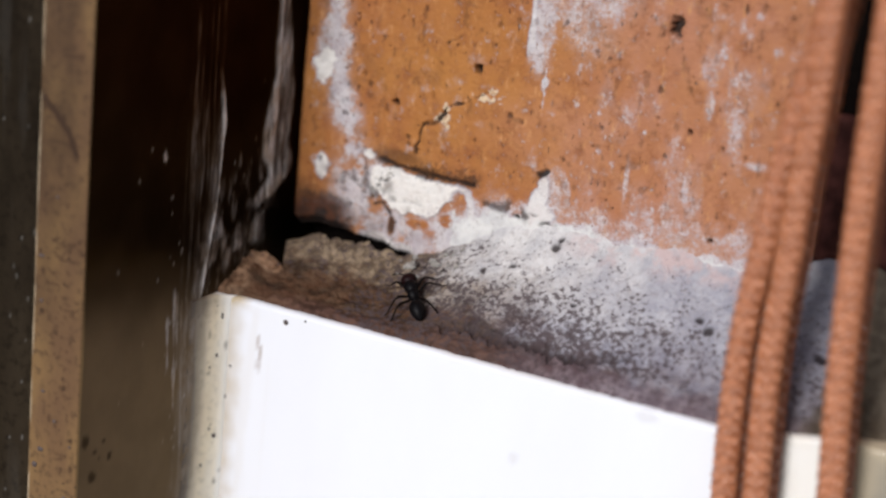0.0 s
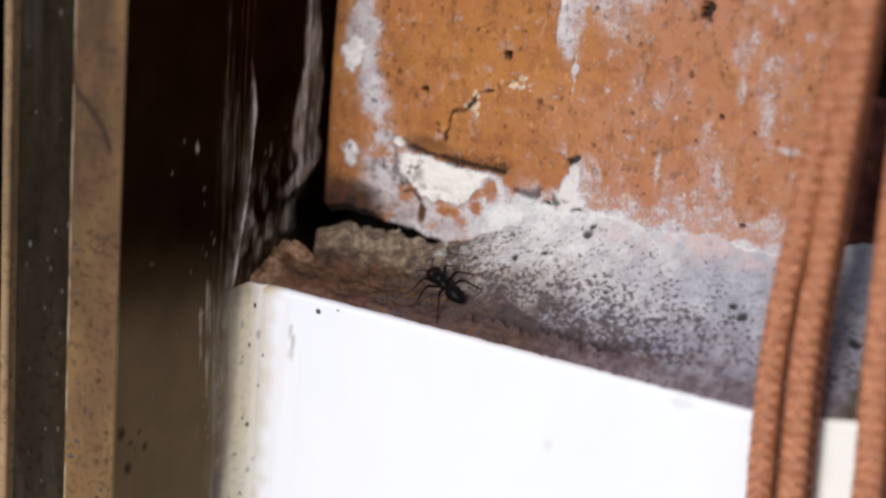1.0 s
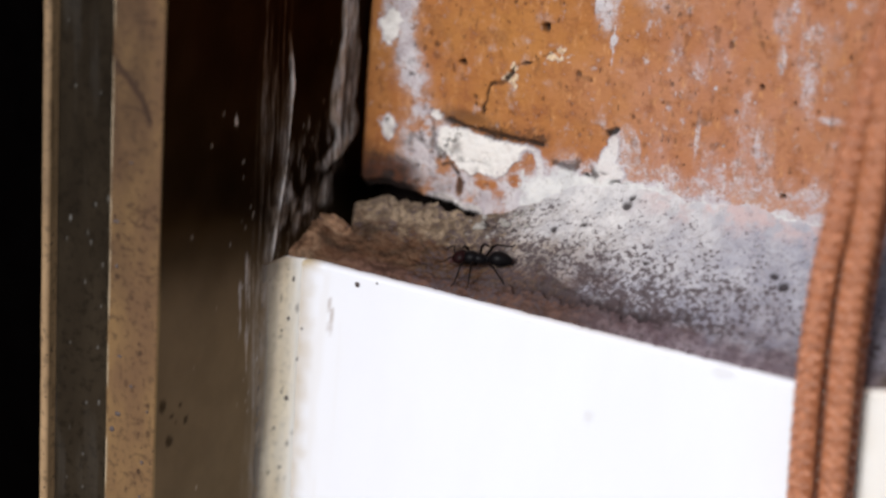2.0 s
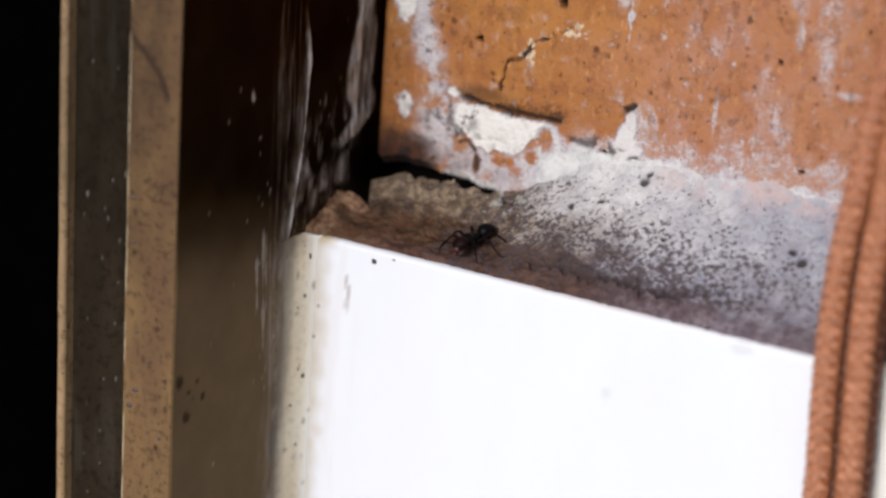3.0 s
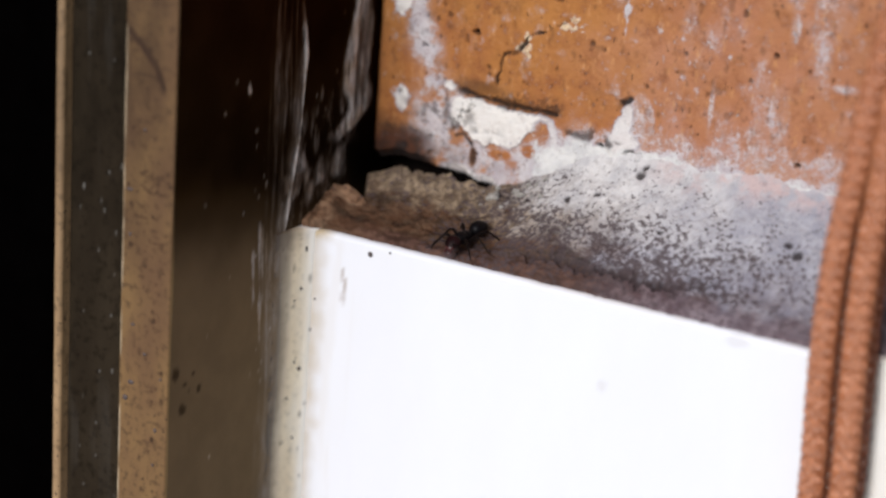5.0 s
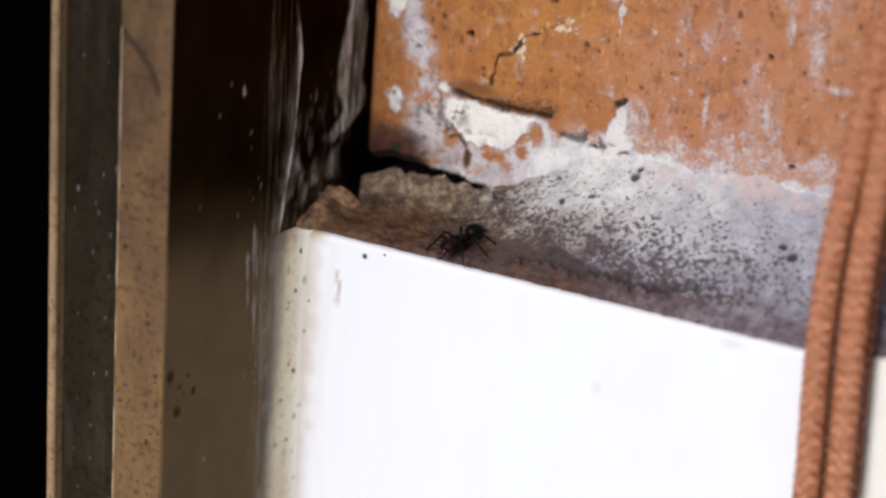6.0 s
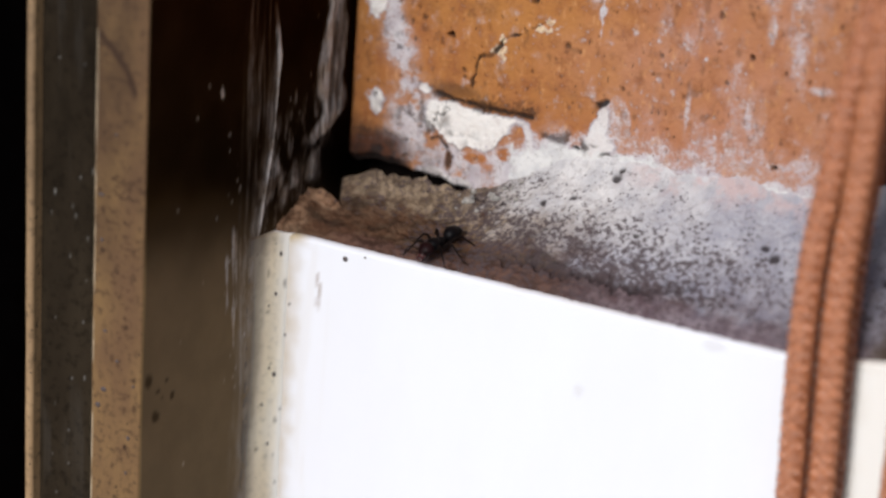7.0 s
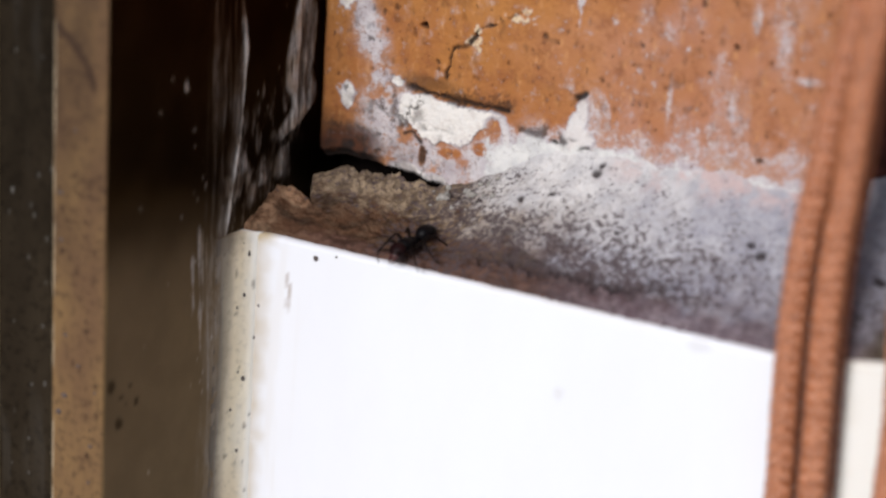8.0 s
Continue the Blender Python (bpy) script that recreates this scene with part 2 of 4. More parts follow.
CONCRETE = make_plain("concrete", (0.34, 0.33, 0.31), 0.9, size=60, relief=0.001)
RENDER = make_plain("grey render", (0.45, 0.43, 0.40), 0.9, size=12, relief=0.0003)
SHELL = make_plain("black ant shell", (0.005, 0.0042, 0.0048), 0.38, size=0.5, spec=0.07, relief=0.00001)
LIMB = make_plain("dark ant limb", (0.007, 0.0042, 0.0035), 0.5, size=0.3, spec=0.05, relief=0.00001)
MAROON = make_plain("dark maroon shell", (0.013, 0.0042, 0.0045), 0.42, size=0.5, spec=0.08, relief=0.00001)
RUST = make_plain("reddish ant face", (0.055, 0.013, 0.012), 0.35, size=0.4, relief=0.00001)


# ---- meshes ----
def part(name, mesh, material, parent=None, label="", smooth=True):
    """Links a mesh (a bmesh, or mesh data) as one object."""
    if isinstance(mesh, bmesh.types.BMesh):
        data = bpy.data.meshes.new(name)
        mesh.to_mesh(data)
        mesh.free()
    else:
        data = mesh
    if not data.materials:
        data.materials.append(material)
    if smooth:
        data.polygons.foreach_set("use_smooth", [True] * len(data.polygons))
    ob = new(name, data)
    ob.parent = parent
    return tagged(ob, label)


def thing(name, label, category, at=None, group="", kind=""):
    ob = new(name)
    ob.empty_display_size = 0.01
    if at is not None:
        ob.matrix_basis = at
    return tagged(ob, label, category, group, kind)


def sheet(name, grid, back=None, attrs=None):
    """Mesh data of a grid of points (n, m, 3) in millimetres; back: how far its rim is drawn back to make it solid."""
    n, m = grid.shape[:2]
    verts = grid.reshape(-1, 3)
    ids = np.arange(n * m).reshape(n, m)
    faces = np.stack([ids[:-1, :-1], ids[1:, :-1], ids[1:, 1:], ids[:-1, 1:]], -1).reshape(-1, 4).tolist()
    rim = np.zeros(0, int)
    if back is not None:
        rim = np.concatenate([ids[0, :-1], ids[:-1, -1], ids[-1, :0:-1], ids[:0:-1, 0]])
        extra = len(rim)
        verts = np.concatenate([verts, verts[rim] * np.array([b is None for b in back]) + np.array([b or 0.0 for b in back])])
        ring = n * m + np.arange(extra)
        faces += [[int(rim[k]), int(rim[(k + 1) % extra]), int(ring[(k + 1) % extra]), int(ring[k])] for k in range(extra)]
        faces.append(ring[::-1].tolist())
    data = bpy.data.meshes.new(name)
    data.from_pydata((verts * MM).tolist(), [], faces)
    for key, values in (attrs or {}).items():
        layer = data.attributes.new(key, "FLOAT", "POINT")
        flat = np.clip(np.broadcast_to(values, (n, m)), 0, 1).ravel()
        flat = np.concatenate([flat, flat[rim]])
        layer.data.foreach_set("value", flat.astype(np.float32))
    return data


def box(x0, x1, y0, y1, z0, z1, bevel=0.0, segments=2):
    """A bevelled box between bounds in millimetres."""
    bm = bmesh.new()
    bmesh.ops.create_cube(bm, size=1.0, matrix=Matrix.LocRotScale(Vector((x0 + x1, y0 + y1, z0 + z1)) * MM / 2, None, Vector((x1 - x0, y1 - y0, z1 - z0)) * MM))
    if bevel:
        bmesh.ops.bevel(bm, geom=bm.edges[:], offset=bevel * MM, segments=segments, affect="EDGES", profile=0.6)
    return bm


def tube(name, pts, radii, sides=12, relief=None):
    """Mesh data of a tube through points in millimetres, closed and rounded at the ends. relief(turn, length) is added to the radius."""
    pts, radii = np.asarray(pts, float), np.asarray(radii, float)
    along = np.gradient(pts, axis=0)
    along /= np.linalg.norm(along, axis=1)[:, None]
    ref = np.array([0.0, 1.0, 0.0]) if abs(along[:, 1]).mean() < 0.7 else np.array([0.0, 0.0, 1.0])
    u = np.cross(along, ref)
    u /= np.linalg.norm(u, axis=1)[:, None]
    v = np.cross(along, u)
    turn = np.arange(sides) * 2 * np.pi / sides
    length = np.concatenate([[0], np.cumsum(np.linalg.norm(np.diff(pts, axis=0), axis=1))])
    r = radii[:, None] * np.ones(sides)
    bumps = None
    if relief is not None:
        bumps = relief(turn[None, :], length[:, None])
        r = r + bumps
    ring = pts[:, None] + r[..., None] * (np.cos(turn)[None, :, None] * u[:, None] + np.sin(turn)[None, :, None] * v[:, None])
    n = len(pts)
    verts = np.concatenate([ring.reshape(-1, 3), pts[:1] - along[:1] * radii[0] * 0.6, pts[-1:] + along[-1:] * radii[-1] * 0.6])
    faces = []
    for i in range(n - 1):
        for k in range(sides):
            j = (k + 1) % sides
            faces.append((i * sides + k, i * sides + j, (i + 1) * sides + j, (i + 1) * sides + k))
    for k in range(sides):
        j = (k + 1) % sides
        faces += [(n * sides, j, k), (n * sides + 1, (n - 1) * sides + k, (n - 1) * sides + j)]
    data = bpy.data.meshes.new(name)
    data.from_pydata((verts * MM).tolist(), [], faces)
    if bumps is not None:
        layer = data.attributes.new("valley", "FLOAT", "POINT")
        low = np.clip(1 - (bumps - bumps.min()) / (np.ptp(bumps) + 1e-9), 0, 1) ** 3
        layer.data.foreach_set("value", np.concatenate([low.ravel(), [0, 0]]).astype(np.float32))
    return data


# ---- ground and walls ----
ground = tagged(part("ground", box(-900000, 900000, -900000, 900000, -1020, -1000), CONCRETE, smooth=False), "pale grey concrete ground below the wall", "ground", kind="structure")
base = tagged(part("wall_base", box(4, 1400, -8.5, 110, -1000, -13, 1.0), RENDER, smooth=False), "grey rendered wall base under the tiles", "wall", kind="structure")
core = tagged(part("wall_core", box(4, 1400, 62, 112, -13, 1300), RENDER, smooth=False), "grey block wall behind the bricks", "wall", kind="structure")
wall = thing("wall_brick", "orange fired brick wall with lime stains", "wall", kind="structure")


def brick_face(x0, x1, z1):
    """The brick beside the frame: its worn face, lime streaks, chips, cracks and pits."""
    xs, t = np.linspace(x0, x1, 520), np.linspace(0, 1, 400)
    X = np.repeat(xs[:, None], len(t), 1)
    rim = np.stack([xs, 0 * xs, 0 * xs], -1)
    low = 0.45 + 0.35 * fbm(rim, 2.5, 5, 3) + 0.10 * step(8.0, 6.0, xs) - 0.3 * step(3.0, 0.0, xs) - 1.3 * step(7.5, 17, xs) - 5.5 * step(17.8, 20.5, xs)
    Z = low[:, None] + (z1 - low[:, None]) * t[None, :] ** 1.35
    P = np.stack([X, 0 * X, Z], -1)
    wob, fine, grain = fbm(P, 3.2, 5, 11), fbm(P, 0.9, 3, 23), fbm(P, 9, 4, 31)
    tiny = fbm(P, 0.42, 2, 24)
    lime = 0.0 * X

    def add(amount, mask):
        nonlocal lime
        lime = np.maximum(lime, amount * mask)

    # the streak beside the frame, with its blobs
    path = np.interp(Z, (6, 8.3, 10.5, 14, 16.8, 20, 26, 36), (8.6, 8.3, 8.0, 6.9, 6.2, 4.8, 4.5, 4.3)) + 0.2 * np.sin(Z * 0.6)
    add(0.74, (1 - step(0.4, 2.7, np.abs(X - path) + 1.0 * wob + 0.6 * fine)) * step(4, 9, Z))
    add(0.45, (1 - step(1.0, 3.6, np.abs(X - path) + 1.2 * wob)) * step(3, 8, Z))
    add(1.0, blot(X, Z, 2.6, 20.9, 1.8, 2.2, 1.3 * wob + 0.8 * fine + 0.5 * tiny))
    add(0.6, blot(X, Z, 2.6, 24.5, 1.4, 3.0, wob, 0.6))
    add(1.0, blot(X, Z, 3.4, 8.5, 1.1, 1.4, wob + fine + 0.6 * tiny))
    add(1.0, blot(X, Z, 10.4, 11.3, 0.7, 0.65, wob + fine + 0.6 * tiny))
    add(0.7, blot(X, Z, 9.2, 6.0, 4.5, 5.0, wob, 0.6))
    # the thick chip of lime and the scabs round it
    crest = np.interp(X, (10.2, 11.8, 15.0, 18.4, 23.2, 25.4), (9.2, 10.2, 10.2, 9.8, 9.5, 9.2)) + 0.25 * fine
    floor = np.interp(X, (10.0, 11.0, 12.2, 14.3, 15.6, 18.1, 20.5, 22.3, 23.4, 24.8), (8.3, 6.2, 5.3, 5.0, 4.2, 4.3, 4.9, 6.5, 7.6, 9.0)) + 0.6 * wob + 0.5 * fine
    chip = step(floor - 0.15, floor + 0.2, Z) * step(crest + 0.15, crest - 0.2, Z) * step(9.8, 11.2, X + 0.6 * wob) * step(25.4, 24.8, X)
    chip = chip * (1 - 0.75 * step(0.45, 0.9, fbm(P, 1.8, 5, 45)) * step(1.2, 0.2, Z - floor))
    bare = np.maximum(blot(X, Z, 18.4, 3.5, 1.9, 0.75, wob, 0.2), np.maximum(blot(X, Z, 22.3, 4.6, 1.2, 1.0, wob, 0.25), np.maximum(0.7 * blot(X, Z, 23.8, 7.2, 1.0, 1.6, wob, 0.5), 0.8 * blot(X, Z, 14.5, 2.5, 0.5, 1.1, wob, 0.3))))
    add(0.7, blot(X, Z, 15.5, 2.2, 6.5, 3.6, wob, 0.5))
    add(0.8, blot(X, Z, 24.5, 3.2, 6.0, 4.0, wob, 0.4))
    crust = blot(X, Z, 11.5, 5.0, 7.5, 6.0, wob, 0.5)
    lime = lime * (1 - 0.65 * crust * step(-0.1, 0.7, fbm(P, 2.4, 6, 44) + 0.5 * fine))
    lime = lime * (1 - 0.97 * bare)
    add(1.0, chip * (1 - bare))
    add(0.86, blot(X, Z, 11.6, 7.6, 1.5, 2.4, wob + 0.5 * fine, 0.4))
    add(0.9, 1 - step(0.25, 0.6, near_line(X, Z, [(23.4, 9.4), (25.0, 8.8), (25.6, 7.2), (25.8, 5.6)]) + 0.3 * wob))
    add(0.92, step(1.9, 0.7, Z - low[:, None] + 0.7 * wob) * step(8.5, 10.5, X) * step(20, 18, X))
    # lime creeping up from the bed, the spike and the drip from above
    bed = 8.2 + 1.4 * wob + 0.6 * grain
    add(0.78, (1 - step(bed - 1.8, bed + 0.4, Z)) * step(23, 27, X))
    coat = (1 - step(bed - 3.6, bed - 0.4, Z)) * step(21, 26, X)
    add(0.42, (1 - step(bed + 0.5, bed + 3.2, Z + 1.3 * fine)) * step(24, 30, X))
    spike = np.maximum(blot(X, Z, 35.4, 10.8, 0.8, 2.4, wob, 0.3), 1 - step(-0.4, 0.5, np.abs(X - 34.8) - 2.1 * step(12.4, 7.6, Z) + 0.8 * wob + 0.4 * fine + 9 * step(11, 13, Z)))
    add(0.92, spike)
    add(0.5, blot(X, Z, 36.6, 9.8, 1.4, 3.5, wob, 0.6))
    add(0.62, blot(X, Z, 33.0, 32.5, 1.9, 7.0, wob * 0.7, 0.25))
    add(0.9, (1 - step(0.3, 0.8, np.abs(X - 31.6) + 0.3 * wob)) * step(25, 29, Z))
    add(0.5, blot(X, Z, 38.0, 36.5, 6.5, 6.5, wob, 0.5))
    add(0.75, 1 - step(0.2, 0.55, np.abs(X - 34.0) + 0.3 * fine + 0.4 * step(23, 19.5, Z) + 9 * step(26, 27, Z) + 9 * step(19.5, 18, Z)))
    # flecks and short runs of lime
    rng = np.random.RandomState(5)
    for k in range(48):
        cx, cz, r = rng.uniform(38, 72), rng.uniform(9, 42), rng.uniform(0.10, 0.30) * (1 + 0.6 * (rng.rand() > 0.85))
        add(rng.uniform(0.25, 0.65), blot(X, Z, cx, cz, r, r * rng.uniform(0.8, 2.6), 1.5 * fine + 1.5 * tiny, 0.6))
    for cx, cz, r, h in ((45.8, 14.0, 0.3, 2.6), (53.4, 14.5, 0.6, 2.8), (51.5, 12.5, 0.3, 1.3), (58.5, 22.0, 1.0, 3.4), (61.5, 18.8, 1.3, 0.5), (55.0, 25.0, 0.5, 1.6)):
        add(0.5, blot(X, Z, cx, cz, r, h, wob, 0.6))
    # a thin pink-white veil, wispy, denser low down
    veil = step(0.05, 0.75, fbm(P, 4.5, 5, 37) + 0.25 * fine) * step(26, 40, X)
    add(0.48, veil * step(18, 10, Z))
    add(0.36, step(0.1, 0.8, fbm(P, 3.2, 5, 38, (1, 1, 1.8))) * step(30, 46, X))
    add(0.30, step(0.35, 0.9, fbm(P, 1.6, 4, 39)) * step(6, 12, Z))
    cream = 0 * X
    for cx, cz, r, h in ((20.7, 17.4, 0.9, 0.7), (20.9, 18.9, 0.4, 0.5), (26.2, 21.0, 1.3, 0.4), (27.2, 22.0, 0.5, 0.3)):
        mask = blot(X, Z, cx, cz, r, h, 1.2 * fine + 1.6 * tiny, 0.4)
        add(0.9, mask)
        cream = np.maximum(cream, 0.9 * mask)
    add(0.8, blot(X, Z, 8.0, 12.5, 0.3, 0.3, wob, 0.4))
    ring = np.abs(np.hypot((X - 37.0) / 1.5, (Z - 10.2) / 3.4) - 1)
    add(0.4, 1 - step(0.08, 0.35, ring + 0.3 * wob))
    chalk = 0.75 * step(24, 52, X + 9 * grain) * (0.75 + 0.25 * wob)
    # cracks, pits and dirt
    cracks = [
        [(16.9, 12.7), (17.3, 14.0), (17.7, 16.1), (18.0, 16.4)],
        [(18.0, 16.4), (19.4, 16.8), (20.4, 18.2), (21.8, 19.6), (23.0, 19.9)],
        [(24.2, 20.9), (26.3, 21.7), (27.8, 23.0), (28.6, 25.0), (28.3, 26.4), (29.2, 27.6)],
        [(20.5, 27.6), (22.2, 28.4), (23.6, 28.2)],
        [(12.2, 10.9), (14.3, 10.5), (18.4, 10.0), (22.0, 9.9), (25.6, 9.9)],
        [(26.8, 8.6), (28.4, 7.7), (30.2, 8.0), (31.4, 7.2), (33.6, 7.3), (35.2, 6.9), (37.8, 7.1)],
        [(34.5, 12.9), (35.3, 13.4)],
        [(44.2, 24.0), (44.6, 25.4), (45.3, 26.4)],
    ]
    width = [0.20, 0.14, 0.17, 0.12, 0.23, 0.18, 0.35, 0.12]
    grime, dent = 0.0 * X, 0.0 * X
    for pts, w in zip(cracks, width):
        c = 1 - step(w * 0.6, w * 1.7, near_line(X + min(0.5, 0.05 / w) * fine, Z + min(0.5, 0.05 / w) * fbm(P, 0.9, 3, 29) + 0.18 * fbm(P, 4.5, 4, 30), pts) + 0.16 * wob)
        if w < 0.19 and w != 0.14:
            c = c * step(-0.25, 0.5, fbm(P, 1.6, 4, 28) - (0.35 if w < 0.13 else 0.0))
        grime, dent = np.maximum(grime, 0.95 * c), np.maximum(dent, 0.5 * c)
    above = near_line(X, Z - 0.35, cracks[4]) + 0.35 * wob + 0.2 * fine
    grime = np.maximum(grime, 0.75 * (1 - step(0.1, 0.85, above + 0.5 * tiny)))
    grime = np.maximum(grime, 0.5 * step(-0.1, 0.5, tiny + 0.6 * fine) * (1 - step(0.3, 1.7, near_line(X, Z - 0.8, cracks[4]) + 0.5 * wob)))
    for cx, cz, r, h in ((49.8, 33.2, 0.75, 1.15), (55.6, 37.6, 0.5, 0.4), (13.6, 18.6, 0.5, 0.3), (24.8, 24.6, 0.5, 0.5), (57.0, 9.0, 0.28, 0.3), (53.0, 21.5, 0.35, 0.35)):
        c = blot(X, Z, cx, cz, r, h, 0.8 * fine + 1.0 * tiny, 0.35)
        grime, dent = np.maximum(grime, 0.95 * c), np.maximum(dent, 1.4 * c)
    for k in range(200):
        cx, cz, r = 6 + 65 * rng.rand() ** 2.2, rng.uniform(11, 42), rng.uniform(0.1, 0.24)
        c = blot(X, Z, cx, cz, r, r * rng.uniform(0.7, 1.8), fine + 1.6 * tiny, 0.5)
        grime, dent = np.maximum(grime, rng.uniform(0.2, 0.75) * c), np.maximum(dent, 0.3 * c)
    # darker towards the foot of the brick, most of all beside the frame
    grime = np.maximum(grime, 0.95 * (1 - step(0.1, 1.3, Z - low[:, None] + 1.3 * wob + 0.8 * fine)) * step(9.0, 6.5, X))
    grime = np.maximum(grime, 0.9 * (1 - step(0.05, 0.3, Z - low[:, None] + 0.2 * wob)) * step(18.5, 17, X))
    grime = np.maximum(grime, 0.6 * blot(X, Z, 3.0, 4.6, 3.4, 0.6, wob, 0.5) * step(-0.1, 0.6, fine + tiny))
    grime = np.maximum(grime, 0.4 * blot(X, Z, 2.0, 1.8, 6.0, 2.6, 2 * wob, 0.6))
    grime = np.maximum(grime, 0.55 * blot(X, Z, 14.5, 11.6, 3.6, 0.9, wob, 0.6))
    # dark red brown low down beside the frame
    umber = np.maximum(0.95 * blot(X, Z, 2.0, 1.8, 7.0, 3.0, wob, 0.7), 0.45 * blot(X, Z, 2.5, 5.2, 4.0, 1.0, wob + 0.8 * fine, 0.7))
    umber = np.maximum(umber, 0.5 * step(0.0, 0.8, fbm(P, 2.2, 5, 49)) * step(10, 5, X) * step(12, 6, Z))
    scab = step(0.25, 0.8, fbm(P, 1.0, 5, 43) + 0.2 * wob) * blot(X, Z, 10.5, 4.5, 6.5, 4.5, wob, 0.6)
    grime = np.maximum(grime, 0.75 * scab)
    grime = np.maximum(grime, 0.85 * blot(X, Z, 14.5, 2.6, 0.45, 1.0, wob + fine, 0.4))
    grime = np.maximum(grime, 0.9 * (1 - step(0.1, 0.45, near_line(X, Z, [(11.8, 5.0), (12.8, 5.4), (13.6, 4.8), (14.2, 4.3)]) + 0.3 * wob)))
    grime = np.maximum(grime, 0.32 * step(0.55, 0.95, fbm(P, 0.8, 3, 47, (1, 1, 1.7))) * step(9, 12, Z))
    grime = np.maximum(grime, 0.18 * step(0.5, 0.95, fbm(P, 2.8, 5, 48)) * step(9, 12, Z))
    band = 1 - step(0.35, 1.1, np.abs(Z - 8.2 + 0.11 * (X - 27)) + 0.5 * wob)
    grime = np.maximum(grime, 0.75 * band * step(26.5, 27.5, X) * step(38.5, 37, X) * step(-0.15, 0.35, fbm(P, 0.9, 4, 57, (1.6, 1, 1))))
    fissure = step(0.90, 0.985, 1 - np.abs(fbm(P, 2.2, 4, 50, (1, 1, 1.5)))) * step(-0.2, 0.5, fbm(P, 3.0, 3, 55)) * step(17, 13, X) * step(13, 10, Z)
    grime, dent = np.maximum(grime, 0.85 * fissure * step(0.3, 0.6, lime)), np.maximum(dent, 0.3 * fissure)
    dent = np.maximum(dent, 0.35 * scab)
    Y = -(0.22 * grain + 0.10 * wob + 0.05 * fine) - 0.22 * chip * (1 - bare) - 0.25 * spike - 0.16 * lime + dent
    Y = Y + (1.2 - 0.8 * step(6, 9, X)) * (1 - step(0, 1.2, Z - low[:, None])) - 0.5 * step(0.1, 0.8, fbm(P, 1.3, 4, 46)) * step(2.5, 0.5, Z - low[:, None]) * step(8, 11, X) * step(19, 18, X) + 0.6 * (1 - step(0, 0.7, X - x0)) + 1.6 * step(x1 - 1.6, x1, X)
    return sheet("brick", np.stack([X, Y, Z], -1), (None, 60.0, None), {"lime": lime, "grime": grime, "chalk": chalk, "cream": cream, "coat": coat, "umber": umber})


def plain_brick(w, h):
    """A brick beside the one in view, with a worn face."""
    xs, zs = np.linspace(0, w, 60), np.linspace(0, h, 30)
    X, Z = np.meshgrid(xs, zs, indexing="ij")
    P = np.stack([X, 0 * X, Z], -1)
    edge = np.minimum(np.minimum(X, w - X), np.minimum(Z, h - Z))
    Y = -0.3 * fbm(P, 9, 4, 77) + 1.5 * (1 - step(0, 1.6, edge))
    return sheet("brick", np.stack([X, Y, Z], -1), (None, 60.0, None), {"lime": 0.5 * step(0.3, 0.9, fbm(P, 7, 4, 78)), "chalk": 0.4 + 0 * X})


# ---- mortar bed ----
def bed_height(x, y):
    """Height of the sloping mortar, in millimetres."""
    return -6.2 - 0.015 * x + (y + 16.1) * (0.40 + 0.38 * step(16, 38, x))


